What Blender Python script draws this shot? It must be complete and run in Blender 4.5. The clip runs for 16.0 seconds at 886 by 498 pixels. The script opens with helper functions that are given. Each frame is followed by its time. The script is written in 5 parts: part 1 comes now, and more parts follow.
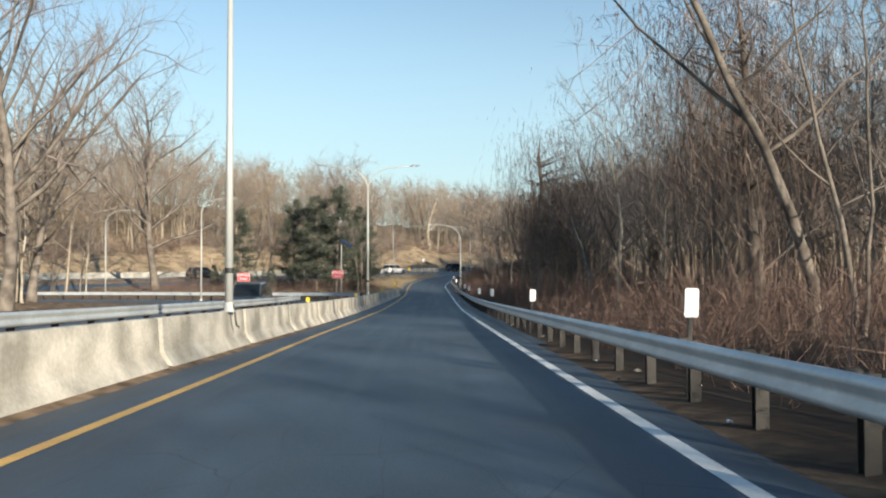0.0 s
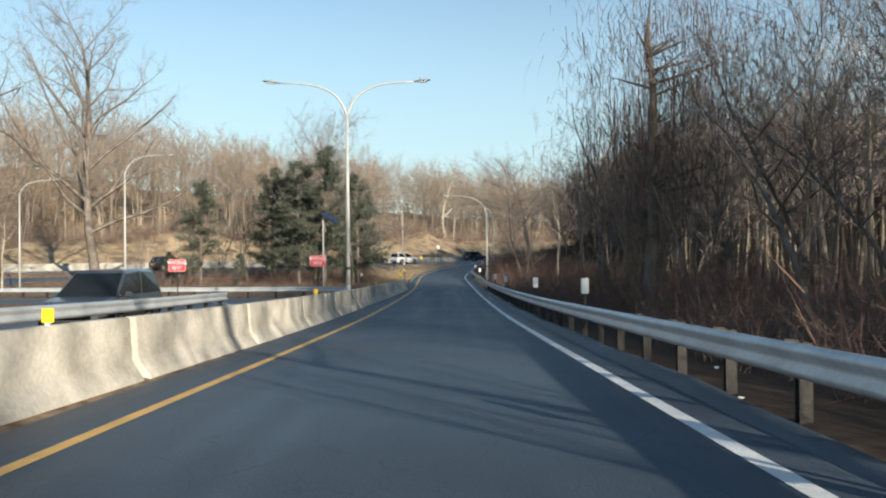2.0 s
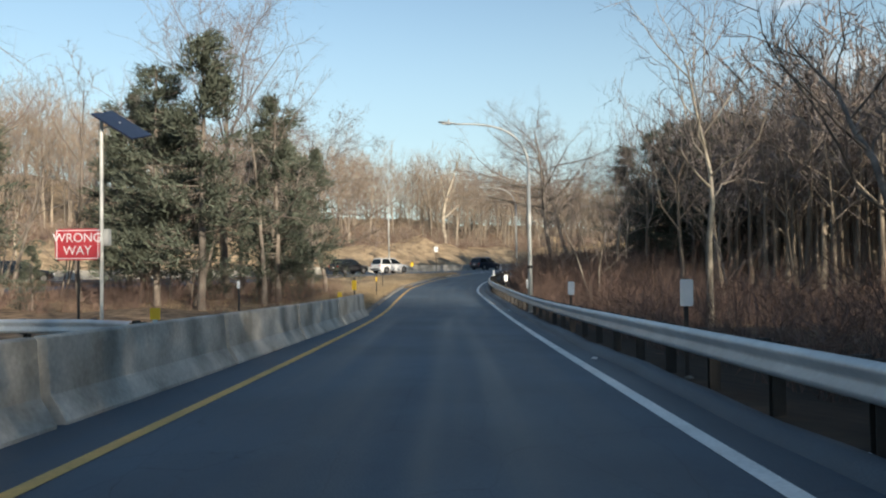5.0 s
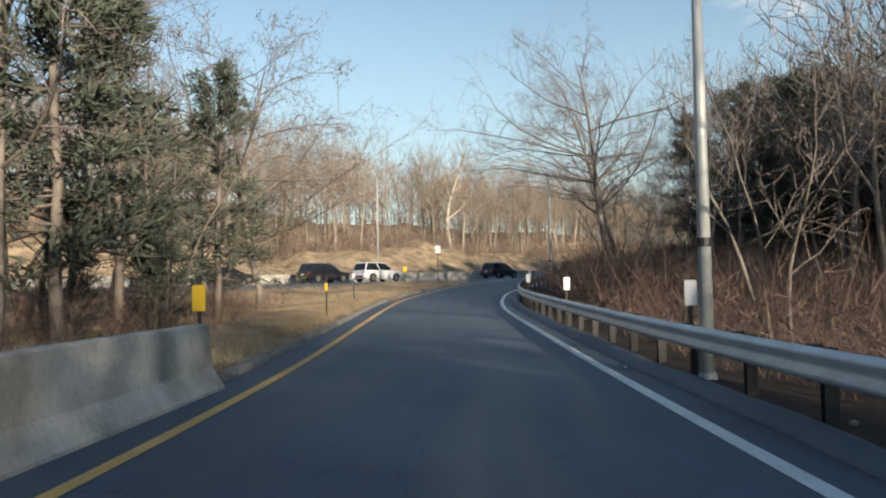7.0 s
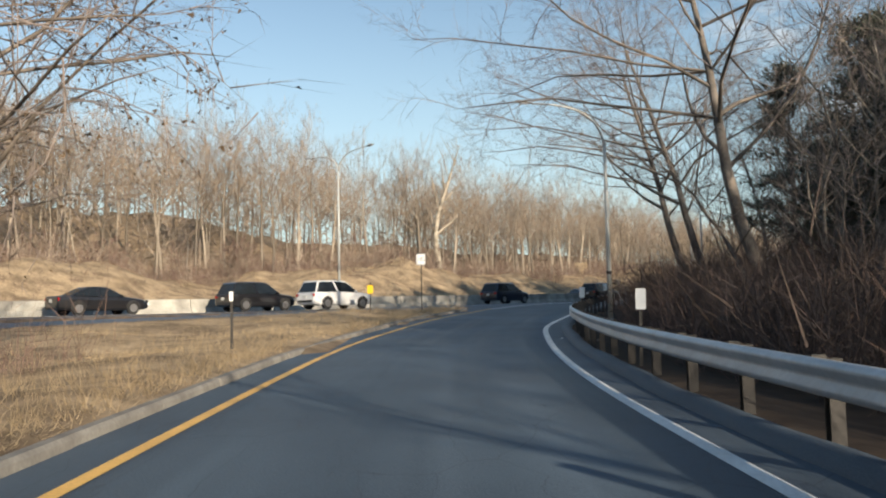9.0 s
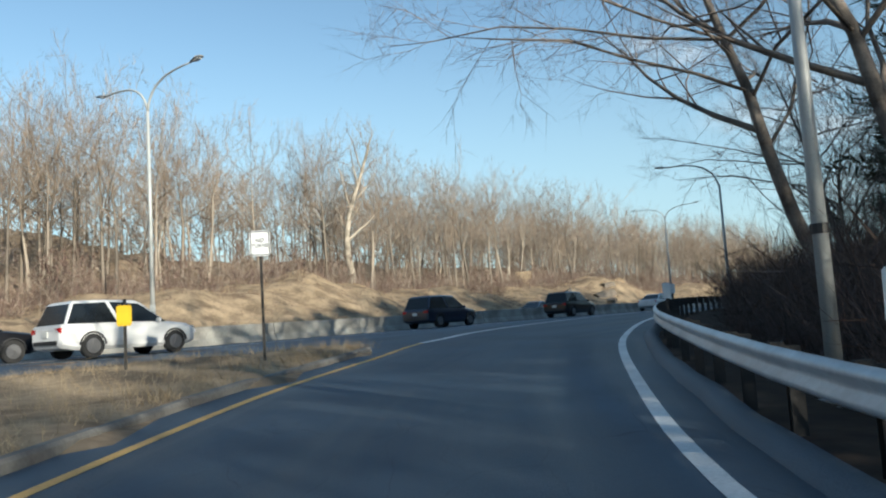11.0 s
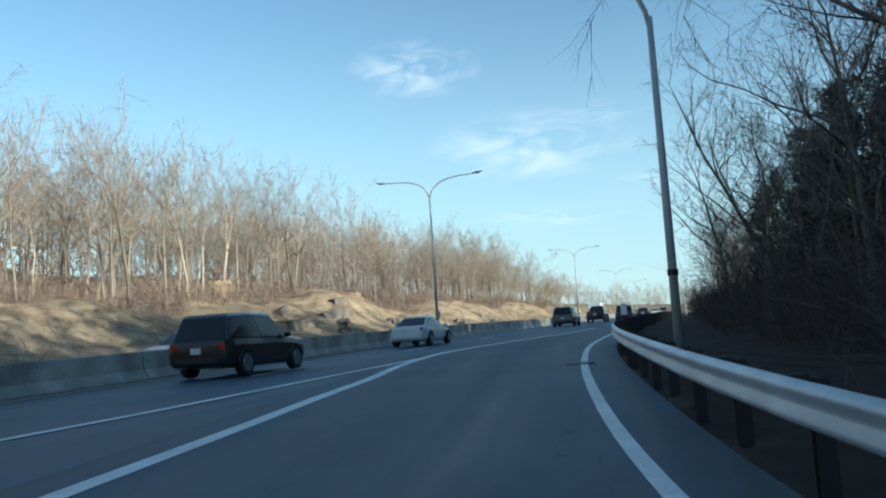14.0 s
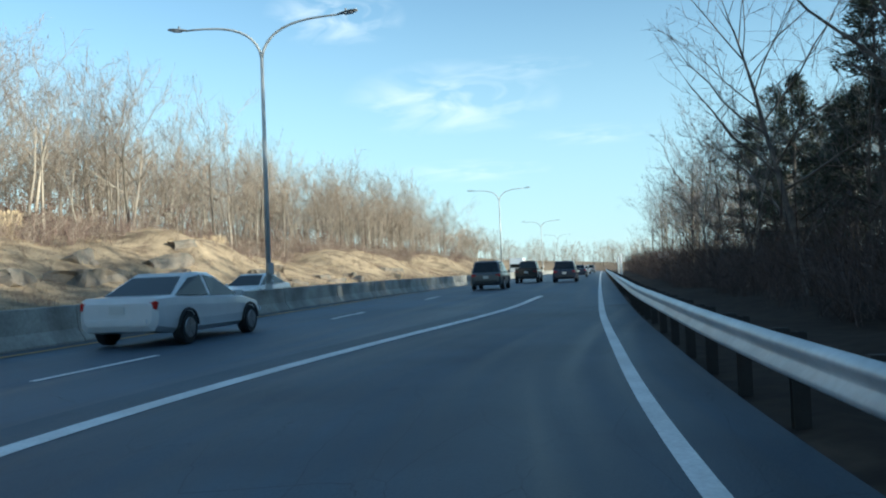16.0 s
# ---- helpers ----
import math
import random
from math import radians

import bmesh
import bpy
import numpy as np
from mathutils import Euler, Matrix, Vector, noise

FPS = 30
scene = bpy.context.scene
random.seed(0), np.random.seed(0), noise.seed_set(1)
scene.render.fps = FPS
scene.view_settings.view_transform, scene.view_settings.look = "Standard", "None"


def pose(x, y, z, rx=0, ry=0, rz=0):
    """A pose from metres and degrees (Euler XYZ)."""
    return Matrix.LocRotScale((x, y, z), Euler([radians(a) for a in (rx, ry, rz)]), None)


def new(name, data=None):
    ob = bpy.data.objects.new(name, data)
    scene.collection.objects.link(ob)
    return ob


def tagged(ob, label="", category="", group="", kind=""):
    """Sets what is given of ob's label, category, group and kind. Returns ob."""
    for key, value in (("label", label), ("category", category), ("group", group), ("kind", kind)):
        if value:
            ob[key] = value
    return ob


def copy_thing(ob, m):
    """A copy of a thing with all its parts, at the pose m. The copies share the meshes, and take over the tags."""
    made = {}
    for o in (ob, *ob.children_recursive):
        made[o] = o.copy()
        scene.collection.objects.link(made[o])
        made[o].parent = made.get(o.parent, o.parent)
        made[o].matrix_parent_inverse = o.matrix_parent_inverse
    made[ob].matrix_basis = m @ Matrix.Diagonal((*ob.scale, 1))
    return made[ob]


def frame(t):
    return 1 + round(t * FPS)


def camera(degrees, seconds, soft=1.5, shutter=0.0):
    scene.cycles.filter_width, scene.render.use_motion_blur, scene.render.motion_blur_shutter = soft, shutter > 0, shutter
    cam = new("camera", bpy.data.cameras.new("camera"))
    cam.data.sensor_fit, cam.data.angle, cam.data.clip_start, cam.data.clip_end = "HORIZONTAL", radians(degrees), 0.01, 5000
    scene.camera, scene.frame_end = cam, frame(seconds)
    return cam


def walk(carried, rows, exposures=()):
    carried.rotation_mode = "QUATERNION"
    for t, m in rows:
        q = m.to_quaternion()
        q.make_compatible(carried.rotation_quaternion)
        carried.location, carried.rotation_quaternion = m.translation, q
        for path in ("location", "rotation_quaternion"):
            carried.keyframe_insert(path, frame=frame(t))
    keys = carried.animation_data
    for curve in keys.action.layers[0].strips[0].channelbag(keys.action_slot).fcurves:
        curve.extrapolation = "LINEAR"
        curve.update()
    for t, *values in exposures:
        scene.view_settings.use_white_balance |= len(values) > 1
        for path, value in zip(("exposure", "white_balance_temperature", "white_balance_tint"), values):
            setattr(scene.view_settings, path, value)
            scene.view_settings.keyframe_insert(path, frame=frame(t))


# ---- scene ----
cam = camera(58.5, 16.0, soft=2.1)
# seconds, place, then pitch, roll and yaw in degrees
PATH = [
    (0.0, 0.00, -0.00, 1.35, 1.18, 0.06, -0.95),
    (0.5, -0.03, 5.16, 1.18, 0.87, 0.28, -0.54),
    (1.0, -0.08, 10.37, 1.01, 0.79, 0.53, 0.11),
    (1.5, -0.14, 15.68, 0.83, 0.75, 0.76, 0.35),
    (2.0, -0.19, 21.19, 0.66, 0.64, 0.53, 0.09),
    (2.5, -0.22, 26.96, 0.48, 0.82, 0.64, -0.40),
    (3.0, -0.18, 32.94, 0.31, 0.75, 0.62, -0.86),
    (3.5, -0.11, 38.76, 0.14, 0.93, 0.95, -0.95),
    (4.0, -0.04, 44.28, -0.01, 0.75, 1.27, -0.54),
    (4.5, -0.02, 49.71, -0.13, 1.25, 0.98, -0.02),
    (5.0, -0.04, 55.08, -0.24, 1.71, 0.83, 0.24),
    (5.5, -0.08, 60.43, -0.32, 2.13, 0.88, -0.22),
    (6.0, -0.13, 65.75, -0.41, 2.47, 0.96, -0.85),
    (6.5, -0.14, 71.05, -0.49, 2.60, 0.83, -0.38),
    (7.0, -0.10, 76.54, -0.58, 2.60, 0.96, 0.56),
    (7.5, -0.01, 82.12, -0.62, 2.94, 0.79, 0.90),
    (8.0, -0.01, 87.36, -0.61, 3.49, 0.37, 1.02),
    (8.5, -0.07, 92.62, -0.56, 4.09, 0.67, 0.78),
    (9.0, -0.16, 98.08, -0.49, 4.51, 1.21, -0.22),
    (9.5, -0.13, 103.70, -0.40, 4.85, 2.04, -1.55),
    (10.0, 0.11, 109.43, -0.27, 4.82, 2.57, -2.80),
    (10.5, 0.58, 115.17, -0.13, 5.09, 3.11, -4.03),
    (11.0, 1.30, 120.79, 0.04, 5.65, 3.59, -5.37),
    (11.5, 2.22, 126.02, 0.23, 6.06, 4.12, -7.14),
    (12.0, 3.55, 131.85, 0.44, 5.77, 4.14, -9.49),
    (12.5, 5.04, 137.29, 0.66, 5.99, 4.42, -11.00),
    (13.0, 6.79, 142.41, 0.87, 6.46, 4.93, -13.93),
    (13.5, 8.85, 147.31, 1.04, 6.58, 5.06, -19.15),
    (14.0, 11.20, 151.96, 1.19, 5.63, 3.69, -24.53),
    (14.5, 13.80, 156.56, 1.30, 4.55, 3.28, -26.50),
    (15.0, 16.62, 161.24, 1.39, 3.62, 4.05, -26.96),
    (15.5, 19.68, 166.04, 1.46, 2.59, 3.42, -28.38),
    (16.0, 22.93, 170.86, 1.52, 1.88, 2.26, -30.63),
]
walk(cam, [(t, pose(x, y, z, 90 + p, r, w)) for t, x, y, z, p, r, w in PATH],
     exposures=[(0.0, 0.42, 6300, 4), (6.5, 0.42, 6550, 6), (9.2, 0.42, 6700, 7), (11.4, 0.38, 5750, -1), (16.0, 0.66, 5500, -6)])

# ---- light ----
# wisps of cloud: turn, height, width, depth, strength
CLOUDS = ((23.5, 18.4, 5.0, 2.4, 0.85), (31.7, 12.5, 8.0, 3.0, 0.95), (33.0, 7.4, 6.0, 1.0, 0.5), (42.0, 9.5, 5.0, 0.9, 0.4), (37.0, 14.5, 5.0, 1.0, 0.3))
SUN_TURN, SUN_HEIGHT = 31.0, 14.5      # where the light travels to (degrees left of +y), height of the sun
world = bpy.data.worlds.new("world")
scene.world = world
world.use_nodes = True
wn = world.node_tree.nodes
wl = world.node_tree.links
sky = wn.new("ShaderNodeTexSky")
sky.sky_type, sky.sun_disc = "NISHITA", False
sky.sun_elevation = radians(SUN_HEIGHT)
sky.sun_rotation = radians(180 - SUN_TURN)
sky.air_density, sky.dust_density, sky.ozone_density = 1.0, 0.0, 0.9


def cloud(under, turn, height, wide, tall, dense):
    """A thin wisp of cloud at a compass turn and height above the horizon, in degrees."""
    co = wn.new("ShaderNodeTexCoord")
    a, e = radians(turn), radians(height)
    c = Vector((math.sin(a) * math.cos(e), math.cos(a) * math.cos(e), math.sin(e)))
    right = Vector((math.cos(a), -math.sin(a), 0))
    up = right.cross(c)
    parts = []
    for axis, size in ((right, wide), (up, tall)):
        d = wn.new("ShaderNodeVectorMath")
        d.operation = "DOT_PRODUCT"
        d.inputs[1].default_value = axis / math.sin(radians(size))
        wl.new(co.outputs["Generated"], d.inputs[0])
        parts.append(d.outputs["Value"])
    f = wn.new("ShaderNodeVectorMath")
    f.operation = "DOT_PRODUCT"
    f.inputs[1].default_value = c
    wl.new(co.outputs["Generated"], f.inputs[0])
    behind = wn.new("ShaderNodeMath")
    behind.operation = "LESS_THAN"
    behind.inputs[1].default_value = 0.5
    wl.new(f.outputs["Value"], behind.inputs[0])
    xyz = wn.new("ShaderNodeCombineXYZ")
    wl.new(parts[0], xyz.inputs[0])
    off = wn.new("ShaderNodeMath")
    off.operation = "SUBTRACT"
    off.inputs[1].default_value = -up.dot(c) / math.sin(radians(tall))
    wl.new(parts[1], off.inputs[0])
    wl.new(off.outputs[0], xyz.inputs[1])
    wl.new(behind.outputs[0], xyz.inputs[2])
    ns = wn.new("ShaderNodeTexNoise")
    ns.inputs["Scale"].default_value, ns.inputs["Detail"].default_value, ns.inputs["Distortion"].default_value = 1.6, 6, 0.8
    wl.new(xyz.outputs[0], ns.inputs["Vector"])
    ln = wn.new("ShaderNodeVectorMath")
    ln.operation = "LENGTH"
    wl.new(xyz.outputs[0], ln.inputs[0])
    fall = wn.new("ShaderNodeMapRange")
    fall.inputs[1].default_value, fall.inputs[2].default_value, fall.inputs[3].default_value, fall.inputs[4].default_value = 0.0, 1.0, 1.0, 0.0
    wl.new(ln.outputs["Value"], fall.inputs[0])
    puff = wn.new("ShaderNodeMapRange")
    puff.inputs[1].default_value, puff.inputs[2].default_value = 0.42, 0.72
    wl.new(ns.outputs[0], puff.inputs[0])
    amount = wn.new("ShaderNodeMath")
    amount.operation = "MULTIPLY"
    wl.new(fall.outputs[0], amount.inputs[0])
    wl.new(puff.outputs[0], amount.inputs[1])
    k = wn.new("ShaderNodeMath")
    k.operation = "MULTIPLY"
    k.inputs[1].default_value = dense
    wl.new(amount.outputs[0], k.inputs[0])
    mix = wn.new("ShaderNodeMix")
    mix.data_type = "RGBA"
    mix.inputs[7].default_value = (6.2, 5.9, 5.8, 1)
    wl.new(k.outputs[0], mix.inputs[0])
    wl.new(under, mix.inputs[6])
    return mix.outputs[2]


def haze(under):
    """Pale moist air that lightens the sky towards the horizon, all the way round."""
    co = wn.new("ShaderNodeTexCoord")
    up = wn.new("ShaderNodeSeparateXYZ")
    wl.new(co.outputs["Generated"], up.inputs[0])
    k = wn.new("ShaderNodeMapRange")
    k.interpolation_type = "SMOOTHSTEP"
    k.inputs[1].default_value, k.inputs[2].default_value, k.inputs[3].default_value, k.inputs[4].default_value = 0.0, 0.4, 0.8, 0.0
    wl.new(up.outputs[2], k.inputs[0])
    mix = wn.new("ShaderNodeMix")
    mix.data_type = "RGBA"
    mix.inputs[7].default_value = (3.05, 3.95, 4.4, 1)
    wl.new(k.outputs[0], mix.inputs[0])
    wl.new(under, mix.inputs[6])
    return mix.outputs[2]


sky_color = haze(sky.outputs[0])
for spot in CLOUDS:
    sky_color = cloud(sky_color, *spot)
wl.new(sky_color, wn["Background"].inputs[0])
wn["Background"].inputs[1].default_value = 0.133
sun = new("sun", bpy.data.lights.new("sun", "SUN"))
sun.data.energy, sun.data.angle, sun.data.color = 6.8, radians(0.6), (1.0, 0.85, 0.68)
_a = radians(SUN_TURN)
_d = Vector((-math.sin(_a) * math.cos(radians(SUN_HEIGHT)), math.cos(_a) * math.cos(radians(SUN_HEIGHT)), -math.sin(radians(SUN_HEIGHT))))
sun.matrix_world = _d.to_track_quat("-Z", "Y").to_matrix().to_4x4()

# ---- materials ----


def material(name, color, rough=0.8, metal=0.0, vary=0.25, scale=4.0, fine=60.0, bump=0.15, second=None, island=False, coords="Object", spec=0.5):
    """A surface whose colour wanders at two scales, with fine relief. second: a colour that stains it in patches."""
    m = bpy.data.materials.new(name)
    m.use_nodes = True
    n, l = m.node_tree.nodes, m.node_tree.links
    b = n["Principled BSDF"]
    b.inputs["Roughness"].default_value, b.inputs["Metallic"].default_value = rough, metal
    b.inputs["Specular IOR Level"].default_value = spec
    tc = n.new("ShaderNodeTexCoord")
    big, small = n.new("ShaderNodeTexNoise"), n.new("ShaderNodeTexNoise")
    big.inputs["Scale"].default_value, big.inputs["Detail"].default_value = scale, 5
    small.inputs["Scale"].default_value, small.inputs["Detail"].default_value = fine, 3
    l.new(tc.outputs[coords], big.inputs["Vector"])
    l.new(tc.outputs[coords], small.inputs["Vector"])
    mix = n.new("ShaderNodeMix")
    mix.data_type = "RGBA"
    mix.inputs[6].default_value = (*color, 1)
    mix.inputs[7].default_value = (*(second or [c * (1 - vary) for c in color]), 1)
    ramp = n.new("ShaderNodeMapRange")
    ramp.inputs[1].default_value, ramp.inputs[2].default_value = 0.38, 0.66
    l.new(big.outputs[0], ramp.inputs[0])
    l.new(ramp.outputs[0], mix.inputs[0])
    grain = n.new("ShaderNodeMix")
    grain.data_type, grain.blend_type = "RGBA", "MULTIPLY"
    grain.inputs[0].default_value = 1.0
    g = n.new("ShaderNodeMapRange")
    g.inputs[3].default_value, g.inputs[4].default_value = 1 - vary, 1 + vary
    l.new(small.outputs[0], g.inputs[0])
    l.new(mix.outputs[2], grain.inputs[6])
    l.new(g.outputs[0], grain.inputs[7])
    out = grain.outputs[2]
    if island:
        geo = n.new("ShaderNodeNewGeometry")
        k = n.new("ShaderNodeMapRange")
        k.inputs[3].default_value, k.inputs[4].default_value = 0.6, 1.35
        l.new(geo.outputs["Random Per Island"], k.inputs[0])
        tone = n.new("ShaderNodeMix")
        tone.data_type, tone.blend_type = "RGBA", "MULTIPLY"
        tone.inputs[0].default_value = 1.0
        l.new(out, tone.inputs[6])
        l.new(k.outputs[0], tone.inputs[7])
        out = tone.outputs[2]
    l.new(out, b.inputs["Base Color"])
    if bump:
        bp = n.new("ShaderNodeBump")
        bp.inputs["Strength"].default_value, bp.inputs["Distance"].default_value = bump, 0.02
        l.new(small.outputs[0], bp.inputs["Height"])
        l.new(bp.outputs[0], b.inputs["Normal"])
    return m


def plain(name, color, rough=0.5, metal=0.0, spec=0.5):
    return material(name, color, rough, metal, vary=0.06, scale=3, fine=30, bump=0.02, spec=spec)


M_ASPHALT = material("asphalt", (0.058, 0.085, 0.115), 0.62, vary=0.3, scale=0.35, fine=45, bump=0.35, second=(0.039, 0.057, 0.079), spec=0.5)
M_ASPHALT_HW = material("highway_asphalt", (0.075, 0.106, 0.142), 0.62, vary=0.25, scale=0.25, fine=45, bump=0.3, second=(0.055, 0.079, 0.108), spec=0.5)
M_GROUND = material("dry_ground", (0.4, 0.305, 0.2), 0.95, vary=0.5, scale=0.6, fine=4, bump=1.0, second=(0.18, 0.135, 0.092), spec=0.1)


def add_leaf_litter(m):
    """Dead leaves and soil where the ground is not grassy."""
    n, l = m.node_tree.nodes, m.node_tree.links
    b = n["Principled BSDF"]
    grass = b.inputs["Base Color"].links[0].from_socket
    at = n.new("ShaderNodeAttribute")
    at.attribute_name = "grassy"
    tc = n.new("ShaderNodeTexCoord")
    ns = n.new("ShaderNodeTexNoise")
    ns.inputs["Scale"].default_value, ns.inputs["Detail"].default_value = 2.2, 8
    l.new(tc.outputs["Object"], ns.inputs["Vector"])
    ramp = n.new("ShaderNodeValToRGB")
    ramp.color_ramp.elements[0].position, ramp.color_ramp.elements[0].color = 0.36, (0.1, 0.072, 0.053, 1)
    ramp.color_ramp.elements[1].position, ramp.color_ramp.elements[1].color = 0.68, (0.33, 0.235, 0.155, 1)
    l.new(ns.outputs[0], ramp.inputs[0])
    mix = n.new("ShaderNodeMix")
    mix.data_type = "RGBA"
    l.new(at.outputs["Fac"], mix.inputs[0])
    l.new(ramp.outputs[0], mix.inputs[6])
    l.new(grass, mix.inputs[7])
    # blends to near-black brown along the right guardrail
    verge = n.new("ShaderNodeAttribute")
    verge.attribute_name = "mulch"
    verge_mix = n.new("ShaderNodeMix")
    verge_mix.data_type = "RGBA"
    verge_mix.inputs[7].default_value = (0.034, 0.027, 0.023, 1)
    l.new(verge.outputs["Fac"], verge_mix.inputs[0])
    l.new(mix.outputs[2], verge_mix.inputs[6])
    l.new(verge_mix.outputs[2], b.inputs["Base Color"])


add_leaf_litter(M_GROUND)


def add_wear(m):
    """Long streaks along the lanes, tar-filled cracks and polished tracks."""
    n, l = m.node_tree.nodes, m.node_tree.links
    b = n["Principled BSDF"]
    base = b.inputs["Base Color"].links[0].from_socket
    at = n.new("ShaderNodeAttribute")
    at.attribute_name = "lane"
    mp = n.new("ShaderNodeMapping")
    mp.inputs["Scale"].default_value = (1.6, 0.035, 1)
    l.new(at.outputs["Vector"], mp.inputs["Vector"])
    streak = n.new("ShaderNodeTexNoise")
    streak.inputs["Scale"].default_value, streak.inputs["Detail"].default_value = 1.0, 4
    l.new(mp.outputs[0], streak.inputs["Vector"])
    tone = n.new("ShaderNodeMapRange")
    tone.inputs[1].default_value, tone.inputs[2].default_value = 0.3, 0.7
    tone.inputs[3].default_value, tone.inputs[4].default_value = 0.62, 1.38
    l.new(streak.outputs[0], tone.inputs[0])
    wob = n.new("ShaderNodeTexNoise")
    wob.inputs["Scale"].default_value, wob.inputs["Detail"].default_value = 0.9, 5
    l.new(at.outputs["Vector"], wob.inputs["Vector"])
    shift = n.new("ShaderNodeMix")
    shift.data_type = "VECTOR"
    shift.inputs[0].default_value = 0.22
    l.new(at.outputs["Vector"], shift.inputs[4])
    l.new(wob.outputs["Color"], shift.inputs[5])
    mp2 = n.new("ShaderNodeMapping")
    mp2.inputs["Scale"].default_value = (0.3, 0.11, 1)
    l.new(shift.outputs[1], mp2.inputs["Vector"])
    cells = n.new("ShaderNodeTexVoronoi")
    cells.feature = "DISTANCE_TO_EDGE"
    l.new(mp2.outputs[0], cells.inputs["Vector"])
    crack = n.new("ShaderNodeMapRange")
    crack.inputs[1].default_value, crack.inputs[2].default_value = 0.0015, 0.006
    crack.inputs[3].default_value, crack.inputs[4].default_value = 0.55, 1.0
    l.new(cells.outputs["Distance"], crack.inputs[0])
    both_k = n.new("ShaderNodeMath")
    both_k.operation = "MULTIPLY"
    l.new(tone.outputs[0], both_k.inputs[0])
    l.new(crack.outputs[0], both_k.inputs[1])
    mix = n.new("ShaderNodeMix")
    mix.data_type, mix.blend_type = "RGBA", "MULTIPLY"
    mix.inputs[0].default_value = 1.0
    l.new(base, mix.inputs[6])
    l.new(both_k.outputs[0], mix.inputs[7])
    l.new(mix.outputs[2], b.inputs["Base Color"])
    gloss = n.new("ShaderNodeMapRange")
    gloss.inputs[1].default_value, gloss.inputs[2].default_value = 0.3, 0.7
    gloss.inputs[3].default_value, gloss.inputs[4].default_value = 0.5, 0.75
    l.new(streak.outputs[0], gloss.inputs[0])
    l.new(gloss.outputs[0], b.inputs["Roughness"])


add_wear(M_ASPHALT)
add_wear(M_ASPHALT_HW)
M_WHITE_LINE = material("white_road_paint", (0.82, 0.82, 0.8), 0.7, vary=0.25, scale=1.2, fine=25, bump=0.1, second=(0.66, 0.66, 0.64))
M_YELLOW_LINE = material("yellow_road_paint", (0.76, 0.46, 0.13), 0.7, vary=0.25, scale=1.2, fine=25, bump=0.1, second=(0.6, 0.36, 0.11))
M_CONCRETE = material("barrier_concrete", (0.6, 0.56, 0.49), 0.9, vary=0.28, scale=1.1, fine=16, bump=0.35, second=(0.30, 0.28, 0.24), spec=0.25)
# darker copy of the barrier concrete, with the median's shade put into its colour
M_MEDIAN_SHADED = material("median_concrete", (0.4, 0.385, 0.345), 0.9, vary=0.3, scale=0.9, fine=14, bump=0.35, second=(0.22, 0.21, 0.19), spec=0.25)
M_CURB = material("curb_concrete", (0.22, 0.21, 0.19), 0.9, vary=0.3, scale=2.0, fine=20, bump=0.3, second=(0.14, 0.13, 0.12))
M_STEEL = material("galvanised_steel", (0.55, 0.58, 0.6), 0.45, metal=0.35, vary=0.18, scale=1.5, fine=14, bump=0.06, second=(0.44, 0.47, 0.49))
M_POST = material("weathered_steel_post", (0.045, 0.042, 0.04), 0.7, metal=0.3, vary=0.3, scale=3, fine=25, bump=0.1)
M_LAMP = material("aluminium_lamp_pole", (0.45, 0.46, 0.45), 0.5, metal=0.15, vary=0.1, scale=2, fine=25, bump=0.04)
M_LAMP_HEAD = plain("lamp_housing", (0.25, 0.26, 0.27), 0.5, 0.3)
M_WHITE = plain("white_reflective_sheet", (0.78, 0.79, 0.8), 0.45)
M_YELLOW = plain("yellow_reflective_sheet", (0.75, 0.48, 0.02), 0.45)
M_RED = plain("red_reflective_sheet", (0.52, 0.045, 0.06), 0.45)
M_BLACK = plain("black_paint", (0.02, 0.02, 0.022), 0.5)
M_SOLAR = plain("solar_cells", (0.015, 0.02, 0.04), 0.2)
M_BROWN = plain("brown_sign_sheet", (0.11, 0.06, 0.045), 0.5)
M_BARK = material("bark", (0.215, 0.185, 0.16), 0.95, vary=0.35, scale=1.5, fine=18, bump=0.6, second=(0.085, 0.074, 0.065), spec=0.1)
M_BARK_PALE = material("pale_bark", (0.43, 0.38, 0.31), 0.95, vary=0.3, scale=1.2, fine=14, bump=0.5, second=(0.2, 0.175, 0.14), spec=0.1)
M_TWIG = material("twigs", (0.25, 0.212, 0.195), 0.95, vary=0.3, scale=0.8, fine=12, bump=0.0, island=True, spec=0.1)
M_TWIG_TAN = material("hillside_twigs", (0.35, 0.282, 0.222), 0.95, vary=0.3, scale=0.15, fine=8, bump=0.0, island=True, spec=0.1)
M_WOODS_BARK = material("hillside_bark", (0.3, 0.255, 0.205), 0.95, vary=0.35, scale=0.12, fine=6, bump=0.0, second=(0.17, 0.145, 0.12), island=True, spec=0.1)
M_VINE = material("vine_stems", (0.17, 0.13, 0.112), 0.95, vary=0.35, scale=0.5, fine=10, bump=0.0, island=True, spec=0.1)
M_NEEDLE = material("pine_needles", (0.095, 0.11, 0.085), 0.8, vary=0.35, scale=1.0, fine=15, bump=0.0, island=True, spec=0.2)
M_LEAF = material("dead_oak_leaves", (0.10, 0.07, 0.045), 0.85, vary=0.3, scale=1.0, fine=15, bump=0.0, island=True, spec=0.2)
M_GRASS = material("dry_grass", (0.47, 0.365, 0.235), 0.95, vary=0.3, scale=0.4, fine=10, bump=0.0, island=True, spec=0.1)
M_BRUSH = material("brush_stems", (0.19, 0.13, 0.108), 0.95, vary=0.35, scale=0.5, fine=10, bump=0.0, island=True, spec=0.1)
